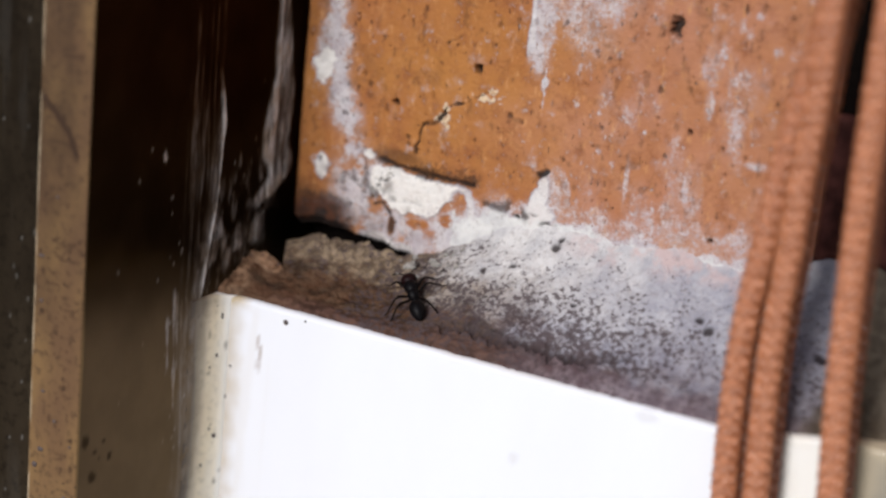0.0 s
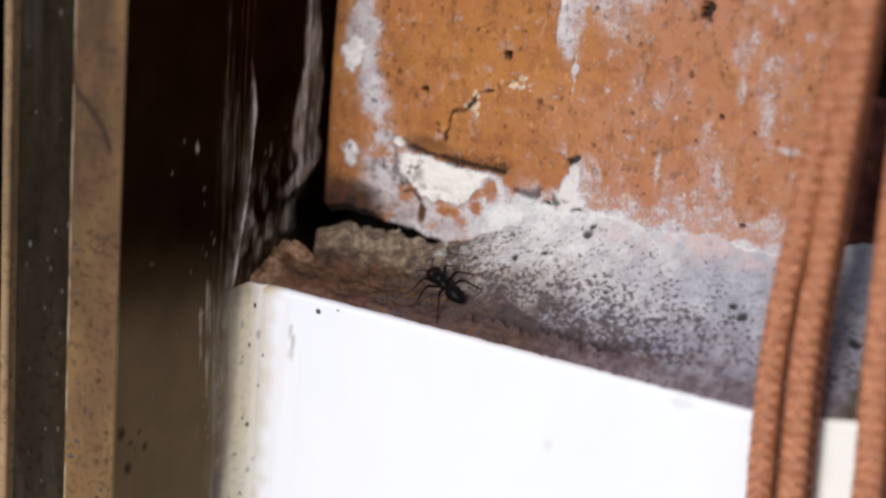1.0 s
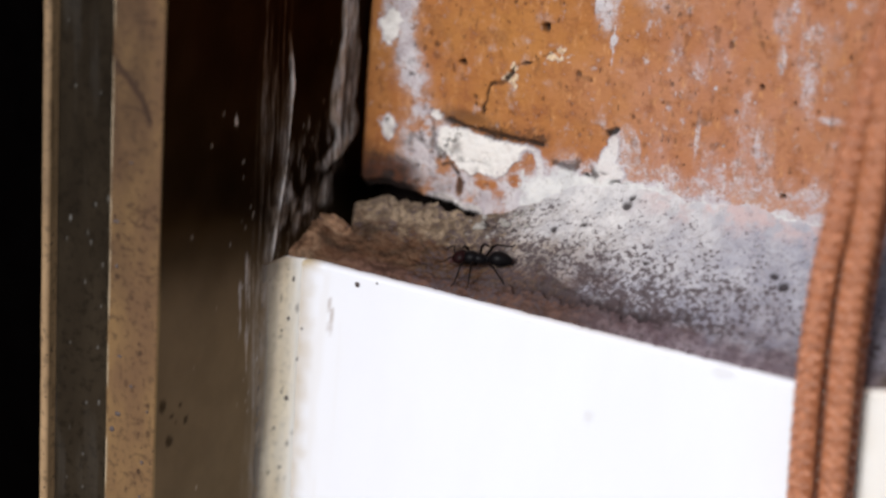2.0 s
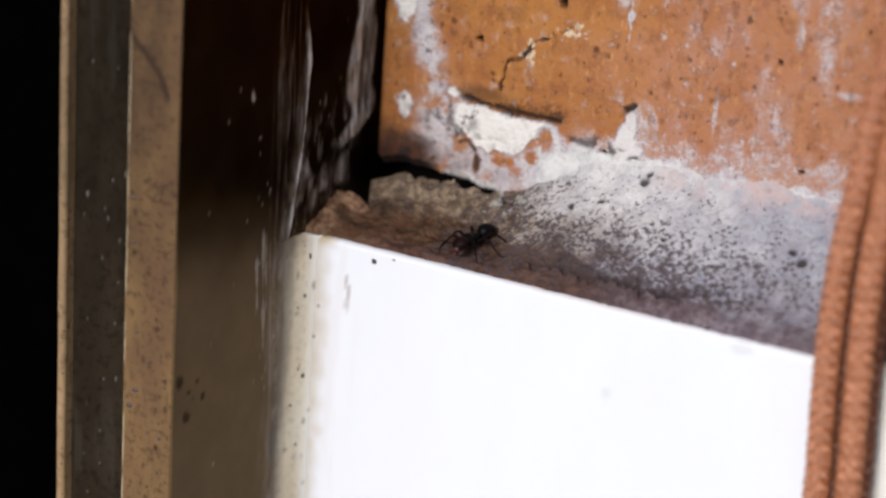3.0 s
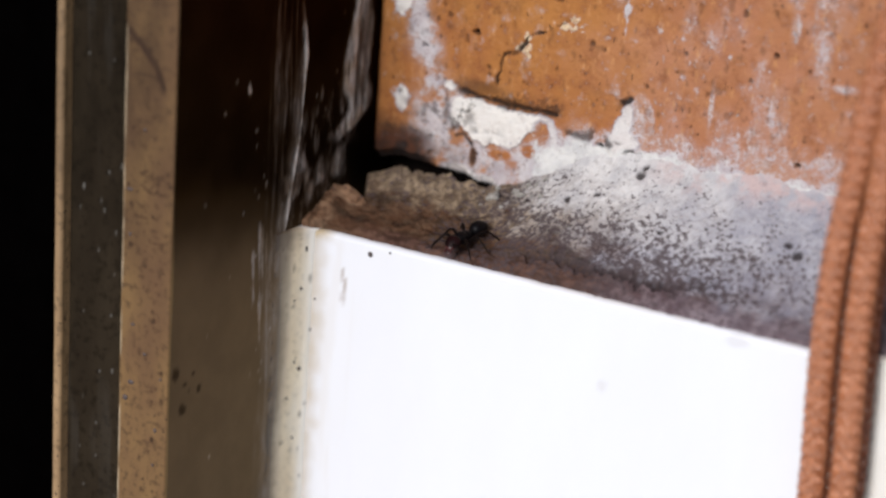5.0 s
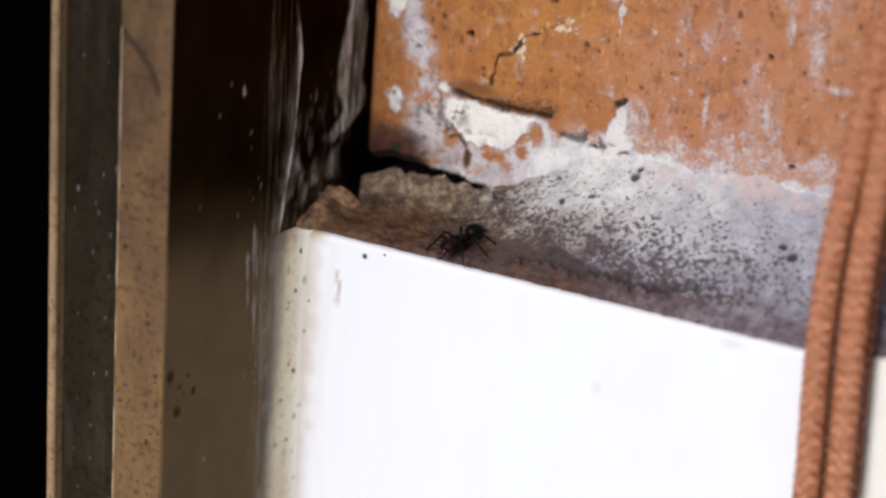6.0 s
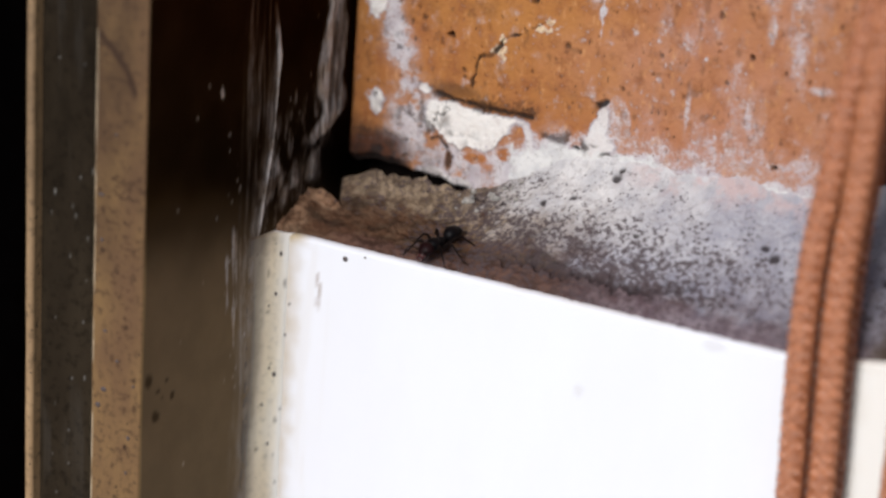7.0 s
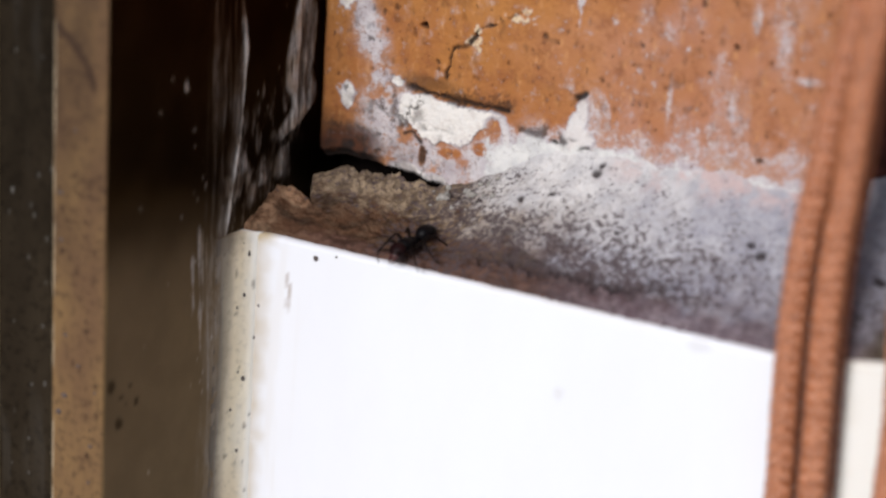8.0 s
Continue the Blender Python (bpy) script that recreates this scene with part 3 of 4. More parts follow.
def mortar_bed():
    xs, t = np.concatenate([np.linspace(-0.6, 76, 640)[:-1], np.linspace(76, 118, 90)]), np.linspace(0, 1, 190)
    X = np.repeat(xs[:, None], len(t), 1)
    rim = np.stack([xs, 0 * xs, 0 * xs], -1)
    end = -1.4 + 0.5 * fbm(rim, 5, 4, 41) - 1.4 * step(6, 1, xs) + 3.0 * step(16.5, 20.5, xs)
    start = -15.6 - 0.6 * step(2.2, 0.6, xs)
    Y = start[:, None] + (end - start)[:, None] * t[None, :]
    P = np.stack([X, Y, 0 * X], -1)
    wob, fine, big = fbm(P, 2.4, 5, 51), fbm(P, 0.7, 3, 52), fbm(P, 11, 4, 53)
    Z = bed_height(X, Y) + 0.30 * wob + 0.12 * fine + 0.35 * big * step(-16, -12, Y) + 0.25 * fbm(P, 1.3, 5, 54) * step(26, 18, X) * step(-15, -12, Y)
    Z = Z + (0.15 * wob - 0.3) * step(-6, 0, Y) * step(19, 24, X)
    left = step(21, 15, X)
    # a cove drawn up against the brick
    Z = Z + 0.05 * np.clip(Y + 5.5, 0, 9) ** 2 * step(20, 30, X)
    # the broken rim along the gap under the brick
    fall = step(0.93, 1.0, t[None, :] + 0 * X)
    Z = Z - 3.0 * fall * left + (0.85 + 0.6 * wob + 0.2 * fine) * step(0.6, 0.9, t[None, :]) * (1 - fall) * left * step(2.5, 4.5, X)
    # mortar drawn up the frame, and a black slot between it and the pale crust
    climb = step(3.6, 0.4, X + 0.8 * wob) * np.maximum(step(-15.8, -14.8, Y), step(2.9, 1.5, X)) * step(-7.6, -9.2, Y + 0.4 * wob)
    Z = Z + climb * np.clip(np.interp(Y, (-19.0, -15.5, -12.0, -8.6), (-6.3, -5.3, -3.7, -1.9)) + 0.6 * wob + 0.25 * fine - Z, 0, 5)
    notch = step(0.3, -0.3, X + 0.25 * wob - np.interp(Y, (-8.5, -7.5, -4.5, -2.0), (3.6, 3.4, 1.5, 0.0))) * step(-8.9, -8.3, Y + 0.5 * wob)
    Z = Z - 4.5 * notch
    flake = blot(X, Y, 2.6, -9.9, 1.7, 1.1, wob, 0.2) * (1 - notch)
    Z = Z + 0.5 * flake
    Z = Z - 0.7 * step(0.06, 0.0, t[None, :] + 0 * X)
    reach = np.interp(X, (0, 8, 16, 22, 30, 45, 60), (-7.0, -8.4, -9.4, -11.6, -12.5, -13.2, -13.8))
    dirt = step(reach + 4.5, reach - 2.2, Y + 1.6 * wob + 0.6 * fine) * (1 - 0.6 * step(40, 60, X))
    dirt = np.maximum(dirt, 0.55 * step(0.15, 0.6, fbm(P, 2.6, 5, 56, (2.5, 1, 1))) * step(26, 18, X) * step(-4.0, -8.0, Y))
    dirt = np.maximum(dirt, 0.9 * blot(X, Y, 17.0, -9.4, 3.4, 1.3, wob, 0.5))
    dirt = np.maximum(dirt, 0.75 * blot(X, Y, 20.5, -6.6, 4.5, 2.6, wob + 0.5 * fine, 0.7) * step(-0.4, 0.5, fbm(P, 1.6, 5, 58, (2.0, 1, 1))))
    dirt = dirt * (1 - 0.75 * climb) * (1 - 0.8 * flake)
    beige = np.maximum(0.96 * step(34, 20, X + 3.5 * wob + 2.0 * fine + 0.5 * (Y + 6)), 0.62 * step(46, 30, X + 4 * wob) * step(-4.5, -8.5, Y + 1.5 * wob + fine))
    beige = beige * (1 - step(23, 29, X) * step(-5.0, -1.0, Y + wob))
    peach = np.maximum(0.85 * climb, 0.9 * flake)
    rust = 0.75 * step(-12.6, -14.4, Y + 0.7 * wob) * step(2, 12, X) * step(56, 34, X + 3 * wob)
    cool = np.maximum(0.9 * step(34, 62, X + 4 * wob), step(-4.5, -12.0, Y + 1.2 * wob) * step(24, 40, X))
    cool = cool * step(1.5, -3.0, Y - 0.05 * (X - 40))
    violet = np.maximum(0.85 * step(-12.4, -14.2, Y + 1.0 * wob) * step(34, 50, X), 0.40 * step(-6, -13, Y + 1.5 * wob) * step(44, 66, X))
    groove = 1 - step(0.0, 0.6, near_line(X, Y, [(30, -12.9), (37, -13.0), (42.7, -12.8), (47.6, -13.1), (50.3, -11.8), (53, -11.6)]) + 0.6 * wob + 0.5 * fine)
    zone = step(-1.0, -10.5, Y + 1.8 * wob + 0.8 * big)
    pepper = zone * step(16, 24, X + 2 * wob - 0.4 * (Y + 9)) * (1 - 0.45 * step(46, 64, X)) * (1 - 0.5 * step(-12.8, -14.6, Y))
    pepper = np.maximum(pepper, 0.85 * step(14, 18, X) * step(32, 26, X + 2 * wob) * step(1.5, -2.0, Y))
    pepper = np.maximum(pepper, 0.26 * step(15, 24, X) * step(1.5, -3.0, Y))
    pepper = np.maximum(pepper, 0.50 * step(24, 16, X) * step(-12, -7, Y))
    # the slot's shade is put into its colour too, near black
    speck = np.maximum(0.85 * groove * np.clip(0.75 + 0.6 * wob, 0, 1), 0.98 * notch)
    for cx, cy, r in ((38.6, -1.9, 0.75), (38.9, -1.1, 0.5), (24.8, -4.5, 0.5), (32.9, -8.5, 0.3), (73.6, -6.5, 0.6), (30.5, -5.0, 0.5), (43.8, -7.3, 0.35), (49.1, -6.0, 0.28), (20.3, -3.2, 0.6), (21.6, -3.4, 0.4), (34.2, -4.4, 0.4), (59.0, -5.6, 0.5), (60.6, -6.4, 0.6)):
        speck = np.maximum(speck, 0.9 * blot(X, Y, cx, cy, r, r * 0.7, wob + 0.6 * fine, 0.4))
    Z = Z - 0.22 * speck - 0.35 * groove
    Z = Z + 1.2 * step(66.5, 71.0, X + 0.8 * wob) * step(-7, 1.5, Y)
    # the ledge turns back past the end of the white tile
    turned = np.clip(X - 70.6, 0, 13)
    Y = Y + 0.33 * turned * (1 - t[None, :])
    # shade past the cords is painted in with olive, violet and cool tones
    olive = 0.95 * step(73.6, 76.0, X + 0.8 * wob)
    violet = np.maximum(violet, 0.20 * step(68.5, 71.5, X + 0.8 * wob))
    cool = np.maximum(cool, step(68.0, 71.0, X + 0.8 * wob))
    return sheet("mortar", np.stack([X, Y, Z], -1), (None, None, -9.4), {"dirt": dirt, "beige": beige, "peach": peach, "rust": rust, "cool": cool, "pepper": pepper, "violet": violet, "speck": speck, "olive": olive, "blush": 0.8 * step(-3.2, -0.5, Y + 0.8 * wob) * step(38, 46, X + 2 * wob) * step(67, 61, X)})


bed = part("mortar_bed", mortar_bed(), MORTAR)
tagged(bed, "sloping pale lime mortar ledge, speckled and brown along its edge", "mortar ledge", kind="structure")


def crumb(seed):
    """A rough lump of lime about a millimetre across."""
    bm = bmesh.new()
    bmesh.ops.create_icosphere(bm, subdivisions=2, radius=1.0)
    for v in bm.verts:
        w = 0.9 + 0.5 * noise.noise(v.co * 1.1 + Vector((seed * 3.1, 0, 0))) + 0.35 * noise.noise(v.co * 2.6 + Vector((0, seed, 0)))
        v.co = v.co * w * MM
    data = bpy.data.meshes.new("crumb")
    bm.to_mesh(data)
    bm.free()
    data.materials.append(LUMP)
    return data


lumps = [crumb(k) for k in range(4)]
rng = random.Random(4)
for k in range(22):
    cx = rng.uniform(17.6, 27)
    cy = rng.uniform(-4.2, -0.6) if k < 16 else rng.uniform(-6.5, -3.5)
    size = rng.choice((0.3, 0.4, 0.5, 0.7)) * (1.0 if k < 16 else 0.5)
    ob = part("mortar_crumb", lumps[k % 4], LUMP, bed)
    ob.matrix_basis = pose(cx * MM, cy * MM, (float(bed_height(cx, cy)) + 0.05) * MM, rng.uniform(0, 90), rng.uniform(0, 90), rng.uniform(0, 90)) @ Matrix.Diagonal((size * 1.2, size * 0.8, size * 0.8, 1))


# ---- tiles ----
def tile(w, h, seed, marks, rim):
    """A glazed tile with rounded edges; its face points to -y and its top left is the origin."""
    xs = np.concatenate([np.linspace(0, 2, 12)[:-1], np.linspace(2, w - 2, 150), np.linspace(w - 2, w, 12)[1:]])
    zs = np.concatenate([np.linspace(-h, -h + 2, 8)[:-1], np.linspace(-h + 2, -2, 150), np.linspace(-2, 0, 14)[1:]])
    X, Z = np.meshgrid(xs, zs, indexing="ij")
    P = np.stack([X, 0 * X, Z], -1)
    wob = fbm(P, 2.0, 4, seed)
    edge = np.minimum(np.minimum(X, w - X), np.minimum(-Z, Z + h))
    Y = 0.7 * (1 - np.sqrt(np.clip(1 - (1 - np.clip(edge / 0.7, 0, 1)) ** 2, 0, 1))) + 0.03 * fbm(P, 12, 2, seed + 3)
    grime = 0.9 * rim * step(5.2, 1.2, X + 0.8 * wob) + 0.15 * step(1.0, 0.1, -Z + 0.4 * wob) * step(0.0, 0.6, fbm(P, 5, 3, seed + 5))
    grime = np.maximum(grime, 1.3 * rim * blot(X, Z, 0.8, 0.2, 3.6, 1.8, wob, 0.7))
    streak = fbm(P, 1.2, 4, seed + 8, (1, 1, 14))
    grime = np.maximum(grime, 0.18 * rim * step(0.25, 0.8, streak) * step(11, 3, X))
    speck = 0 * X
    for cx, cz, r, h2, amount in marks:
        speck = np.maximum(speck, amount * blot(X, Z, cx, cz, r, h2, wob, 0.35))
    return sheet("tile", np.stack([X, Y, Z], -1), (None, 7.5, None), {"grime": grime, "speck": speck})


MARKS = [(6.4, -5.0, 0.25, 0.9, 0.55), (6.9, -6.4, 0.3, 0.8, 0.65), (6.7, -8.0, 0.25, 1.2, 0.4), (58.5, -0.9, 1.3, 0.7, 0.14), (43.0, -10.5, 0.4, 0.8, 0.14), (1.4, -21, 0.2, 0.2, 0.6)]
first = part("glazed_tile", tile(70.4, 97, 91, MARKS, 0.85), WHITE)
first.matrix_basis = pose(-0.6 * MM, -16.1 * MM, -6.3 * MM, 0, 0.8, 0)
tagged(first, "glossy white glazed tile with cream dirt along its edge", "tile", "tiles under the ledge")


def fleck(x, z, w, h, parent, y=-0.02, turn=0.0):
    """A dried drop of dirt on the glaze: a low dome with an uneven rim."""
    bm = bmesh.new()
    bmesh.ops.create_icosphere(bm, subdivisions=2, radius=1.0)
    for v in bm.verts:
        wave = 1 + 0.25 * noise.noise(v.co * 1.7 + Vector((x, z, 0)))
        v.co = Vector((v.co.x * w * wave, v.co.y * 0.12, v.co.z * h * wave)) * MM
    ob = part("dirt_fleck", bm, FLECK, parent)
    ob.matrix_basis = pose(x * MM, y * MM, z * MM, 0, 0, turn)
    return ob


for fx, fz, fw, fh in ((10.3, -1.55, 0.36, 0.36), (13.1, -0.75, 0.16, 0.14), (2.6, -9.2, 0.12, 0.2), (2.2, -13.4, 0.12, 0.25)):
    fleck(fx, fz, fw, fh, first)
second = part("glazed_tile", tile(9.5, 97, 131, [], 0.3), CREAM)
second.matrix_basis = pose(70.7 * MM, -16.1 * MM, -6.7 * MM, 0, -2, 18)
tagged(second, "narrow cream glazed tile turned back beside the white one", "tile", "tiles under the ledge")
third = part("glazed_tile", tile(97, 97, 141, [(20, -8, 0.5, 0.5, 0.5)], 0.6), SHADED_GLAZE)
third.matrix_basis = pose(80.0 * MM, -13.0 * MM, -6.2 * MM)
tagged(third, "glazed tile past the cream one, painted grey beige for shade", "tile", "tiles under the ledge")


# ---- door frame ----
frame_at = thing("door_frame", "dark bronze painted metal door frame, dusty and smeared with old plaster", "door frame", kind="structure")


def jamb_face():
    """The face of the frame that looks along the wall, with plaster smears."""
    ys = np.linspace(-42.2, 6, 260)
    zs = np.concatenate([np.linspace(-1000, -70, 12), np.linspace(-68, 60, 260), np.linspace(62, 1100, 12)])
    Y, Z = np.meshgrid(ys, zs, indexing="ij")
    P = np.stack([0 * Y, Y, Z], -1)
    wob, run = fbm(P, 3, 4, 71), fbm(P, 1.5, 4, 72, (1, 1, 9))
    above = step(-7.5, -4.5, Z + 0.8 * wob)
    streaks = fbm(P, 0.55, 3, 73, (1, 1, 22))
    # the broad faint wipe, its sharp edge and the bowed smear further in
    smear = 0.13 * step(-24.6, -22.5, Y + 0.4 * wob) * step(-17.2, -19.0, Y + 0.3 * wob) * step(-0.4, 0.9, streaks + 0.5 * run) * above
    rim = np.interp(Z, (-7, 0, 6.2, 15.8, 22.0, 31, 40), (-20.0, -18.8, -17.5, -16.9, -17.9, -19.2, -20.4))
    smear = np.maximum(smear, 0.50 * step(rim - 2.8, rim - 0.1, Y + 0.25 * wob) * (0.35 + 0.65 * step(-0.5, 0.6, streaks)) * step(rim + 0.15, rim - 0.25, Y) * step(20, 10, Z) * above * (0.6 + 0.4 * step(-0.5, 0.5, run)))
    smear = np.maximum(smear, 0.85 * (1 - step(0.1, 0.5, np.abs(Y - rim) + 0.2 * wob)) * step(22.5, 14, Z + 2 * wob) * above)
    inner = np.interp(Z, (3.0, 4.0, 5.2, 7.2, 10.3, 15, 20.5, 30, 42), (-9.2, -8.8, -6.6, -3.6, -4.8, -4.5, -3.9, -5.2, -6.0)) + 0.12 * fbm(P, 6, 3, 75)
    half = np.interp(Z, (3, 4.0, 5.2, 7.2, 10.3, 15, 21, 26, 42), (0.7, 1.3, 2.1, 2.1, 2.9, 2.7, 2.1, 1.5, 0.6))
    smear = np.maximum(smear, np.interp(Z, (5, 21, 27), (0.85, 0.75, 0.6)) * (1 - step(0.75, 1.25, np.abs(Y - inner) / half + 0.22 * wob)) * step(2.6, 4.2, Z) * (0.30 + 0.70 * step(-0.5, 0.5, fbm(P, 0.8, 5, 90, (1, 1, 7)) + 0.3 * run)))
    # flakes of plaster low down
    flake = step(-0.15, 0.25, fbm(P, 2.0, 6, 74, (1, 1, 2.4)))
    smear = np.maximum(smear, 0.36 * flake * step(7, 3, Z + 1.5 * wob) * step(-9, -6, Z) * step(-22, -18.5, Y) * step(-14.5, -17.0, Y))
    bits = step(0.0, 0.45, fbm(P, 0.9, 5, 88, (1, 1, 2.8)))
    smear = np.maximum(smear, 0.20 * bits * step(12, 6, Z + 2 * wob) * step(-7, -4, Z) * step(-18.5, -16, Y) * step(-3.0, -6.0, Y))
    for cy, cz, ry, rz, amount in ((-13.9, 7.8, 0.5, 1.1, 0.4), (-12.8, 10.5, 0.3, 0.8, 0.35), (-10.3, 4.3, 0.8, 0.9, 0.35), (-8.0, 0.6, 1.9, 1.9, 0.42), (-15.8, 0.8, 0.6, 1.8, 0.45), (-6.3, 4.6, 0.5, 1.4, 0.35), (-12.4, 1.2, 1.0, 1.4, 0.3), (-14.2, -2.2, 0.8, 1.4, 0.45)):
        smear = np.maximum(smear, amount * (0.4 + 0.6 * bits) * blot(Y, Z, cy, cz, ry, rz, 2 * wob, 0.5))
    for cy, cz, ry, rz in ((-7.8, 1.2, 1.3, 1.2), (-9.0, -0.6, 1.0, 0.8), (-12.4, -0.8, 1.3, 1.0), (-13.6, 3.6, 0.6, 1.4), (-16.6, 1.7, 0.7, 2.0)):
        smear = np.maximum(smear, 0.65 * (0.4 + 0.6 * bits) * blot(Y, Z, cy, cz, ry, rz, 1.5 * wob, 0.5))
    # the grey wipe beside the sealant
    smear = np.maximum(smear, 0.22 * step(-25.0, -21.0, Y + 0.5 * wob) * step(-5.0, -8.0, Z + wob) * (0.45 + 0.55 * step(-0.6, 0.6, streaks)))
    smear = smear * (1 - 0.95 * step(-6.9, -6.2, Y + 0.3 * wob) * step(3.0, 1.8, Z + 0.4 * wob))
    smear = np.maximum(smear, 0.8 * blot(Y, Z, -28.4, 12.9, 0.32, 0.6, wob + 0.8 * fbm(P, 0.6, 2, 93), 0.4))
    rng = np.random.RandomState(8)
    for k in range(130):
        r = rng.uniform(0.08, 0.2)
        smear = np.maximum(smear, rng.uniform(0.15, 0.45) * blot(Y, Z, rng.uniform(-40, -2) if k < 40 else rng.uniform(-27, -12), rng.uniform(-45, 45) if k < 40 else rng.uniform(-25, 12), r, r, wob, 0.4))
    # painted reflection of the tile, stronger downwards, broken by dark spots
    tile_sheen = step(4, -16, Z + 2.0 * fbm(P, 9, 3, 77) + 0.12 * (Y + 20))
    for cy, cz, r in ((-39.2, -21.0, 0.55), (-39.5, -24.1, 0.7), (-41.0, -19.3, 0.8), (-37.7, -20.1, 0.4), (-36.5, -22.3, 0.45), (-38.4, -21.9, 0.35)):
        tile_sheen = tile_sheen * (1 - 0.7 * blot(Y, Z, cy, cz, 0.8 * r, 0.8 * r, wob + fbm(P, 0.8, 3, 92), 0.6))
    # thin scratches beside the sealant
    for cy, z0, z1, amount in ((-24.9, -19, -5, 0.42), (-24.3, -15, -7, 0.3), (-23.4, -28, -8, 0.2), (-26.2, -15, -9, 0.35), (-22.4, -32, -6, 0.16)):
        smear = np.maximum(smear, amount * (1 - step(0.08, 0.3, np.abs(Y - cy + 0.10 * (Z + 10) * 0.6) + 0.25 * wob)) * step(z0 - 2, z0 + 2, Z + 3 * wob) * step(z1 + 2, z1 - 1, Z + 2 * wob))
    X = -0.75 + 0.05 * fbm(P, 8, 2, 79) + 0.35 * smear * step(-24, -20, Y)
    return sheet("jamb", np.stack([X, Y, Z], -1), (-2.6, None, None), {"smear": smear, "tile_sheen": tile_sheen})


def strip(x0, x1, y, depth, attrs=False, seed=0, dusty=False):
    """A long face of the frame with rounded rims."""
    xs = np.linspace(x0, x1, 64)
    zs = np.concatenate([np.linspace(-1000, -70, 10), np.linspace(-68, 60, 420), np.linspace(62, 1100, 10)])
    X, Z = np.meshgrid(xs, zs, indexing="ij")
    P = np.stack([X, 0 * X, Z], -1)
    edge = np.minimum(X - x0, (x1 - X) * (4.0 if attrs else 1.0))
    Y = y + 0.55 * (1 - np.sqrt(np.clip(1 - (1 - np.clip(edge / 0.55, 0, 1)) ** 2, 0, 1))) + 0.05 * fbm(P, 6, 3, seed)
    mark, dust = 0 * X, 0 * X
    rng = np.random.RandomState(seed)
    if dusty:
        # specks and faint runs of pale dust
        dust = 0.012 * step(0.2, 0.9, fbm(P, 1.6, 5, seed + 6, (1, 1, 9)))
        for k in range(30):
            r = rng.uniform(0.12, 0.2)
            dust = np.maximum(dust, rng.uniform(0.02, 0.12) * blot(X, Z, rng.uniform(x0 + 1, x1 - 0.4), rng.uniform(-44, 42), r, r * rng.uniform(0.8, 1.8), fbm(P, 0.9, 3, 5), 0.5))
    if attrs:
        mark = 1 - step(0.24, 0.5, near_line(X, Z, [(-7.4, 20.4), (-5.6, 18.9), (-3.6, 16.8), (-2.6, 14.6)]) + 0.1 * fbm(P, 0.8, 3, seed + 1))
        for k in range(60):
            cz, cx, r = rng.uniform(-44, 42), rng.uniform(x0 + 0.4, x1 - 0.3), rng.uniform(0.10, 0.34)
            mark = np.maximum(mark, rng.uniform(0.4, 1.0) * blot(X, Z, cx, cz, r, r * rng.uniform(0.6, 1.6), fbm(P, 0.9, 3, 5), 0.4))
        for k in range(22):
            cz, cx = rng.uniform(-40, 40), rng.uniform(x0 + 0.5, x1 - 2)
            mark = np.maximum(mark, 0.55 * (1 - step(0.05, 0.2, near_line(X, Z, [(cx, cz), (cx + 1.2, cz + rng.uniform(-0.4, 0.4)), (cx + rng.uniform(1.5, 3), cz + rng.uniform(-0.8, 0.8))]))))
    # the last mask makes the face darker towards the top, unevenly
    return sheet("lip", np.stack([X, Y, Z], -1), (None, y + depth, None), {"dark_mark": mark, "pale": dust, "worn": step(x0 + 0.6, x0 + 0.25, X) if attrs else 0 * X, "top_dark": 0.9 * step(-22, 18, Z + 9 * fbm(P, 14, 3, seed + 4))})


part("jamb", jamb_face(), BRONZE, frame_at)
lip = part("lip", strip(-8.2, -0.82, -42.4, 1.6, True, 3), TAN, frame_at, "lip with dark flecks, its reflection painted tan")
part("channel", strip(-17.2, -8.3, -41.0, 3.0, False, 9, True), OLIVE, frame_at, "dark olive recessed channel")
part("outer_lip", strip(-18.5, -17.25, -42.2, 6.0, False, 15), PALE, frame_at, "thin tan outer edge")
# two black panels added in place of the dark opening beside the door jamb
part("dark_panel", box(-40, -18.4, -30, -24, -1000, 1100, 0.8), OPENING_BLACK, frame_at, "black panel for the dark opening")
opening_back = tagged(part("opening_panel", box(-900, -36, -26, 14, -995, 1100, 1.0), OPENING_BLACK, smooth=False), "black panel for the dark opening behind the frame", "door", kind="structure")
post = tagged(part("wall_left", box(-1400, -3, 14, 112, -1000, 1300), RENDER, smooth=False), "grey wall behind the door", "wall", kind="structure")


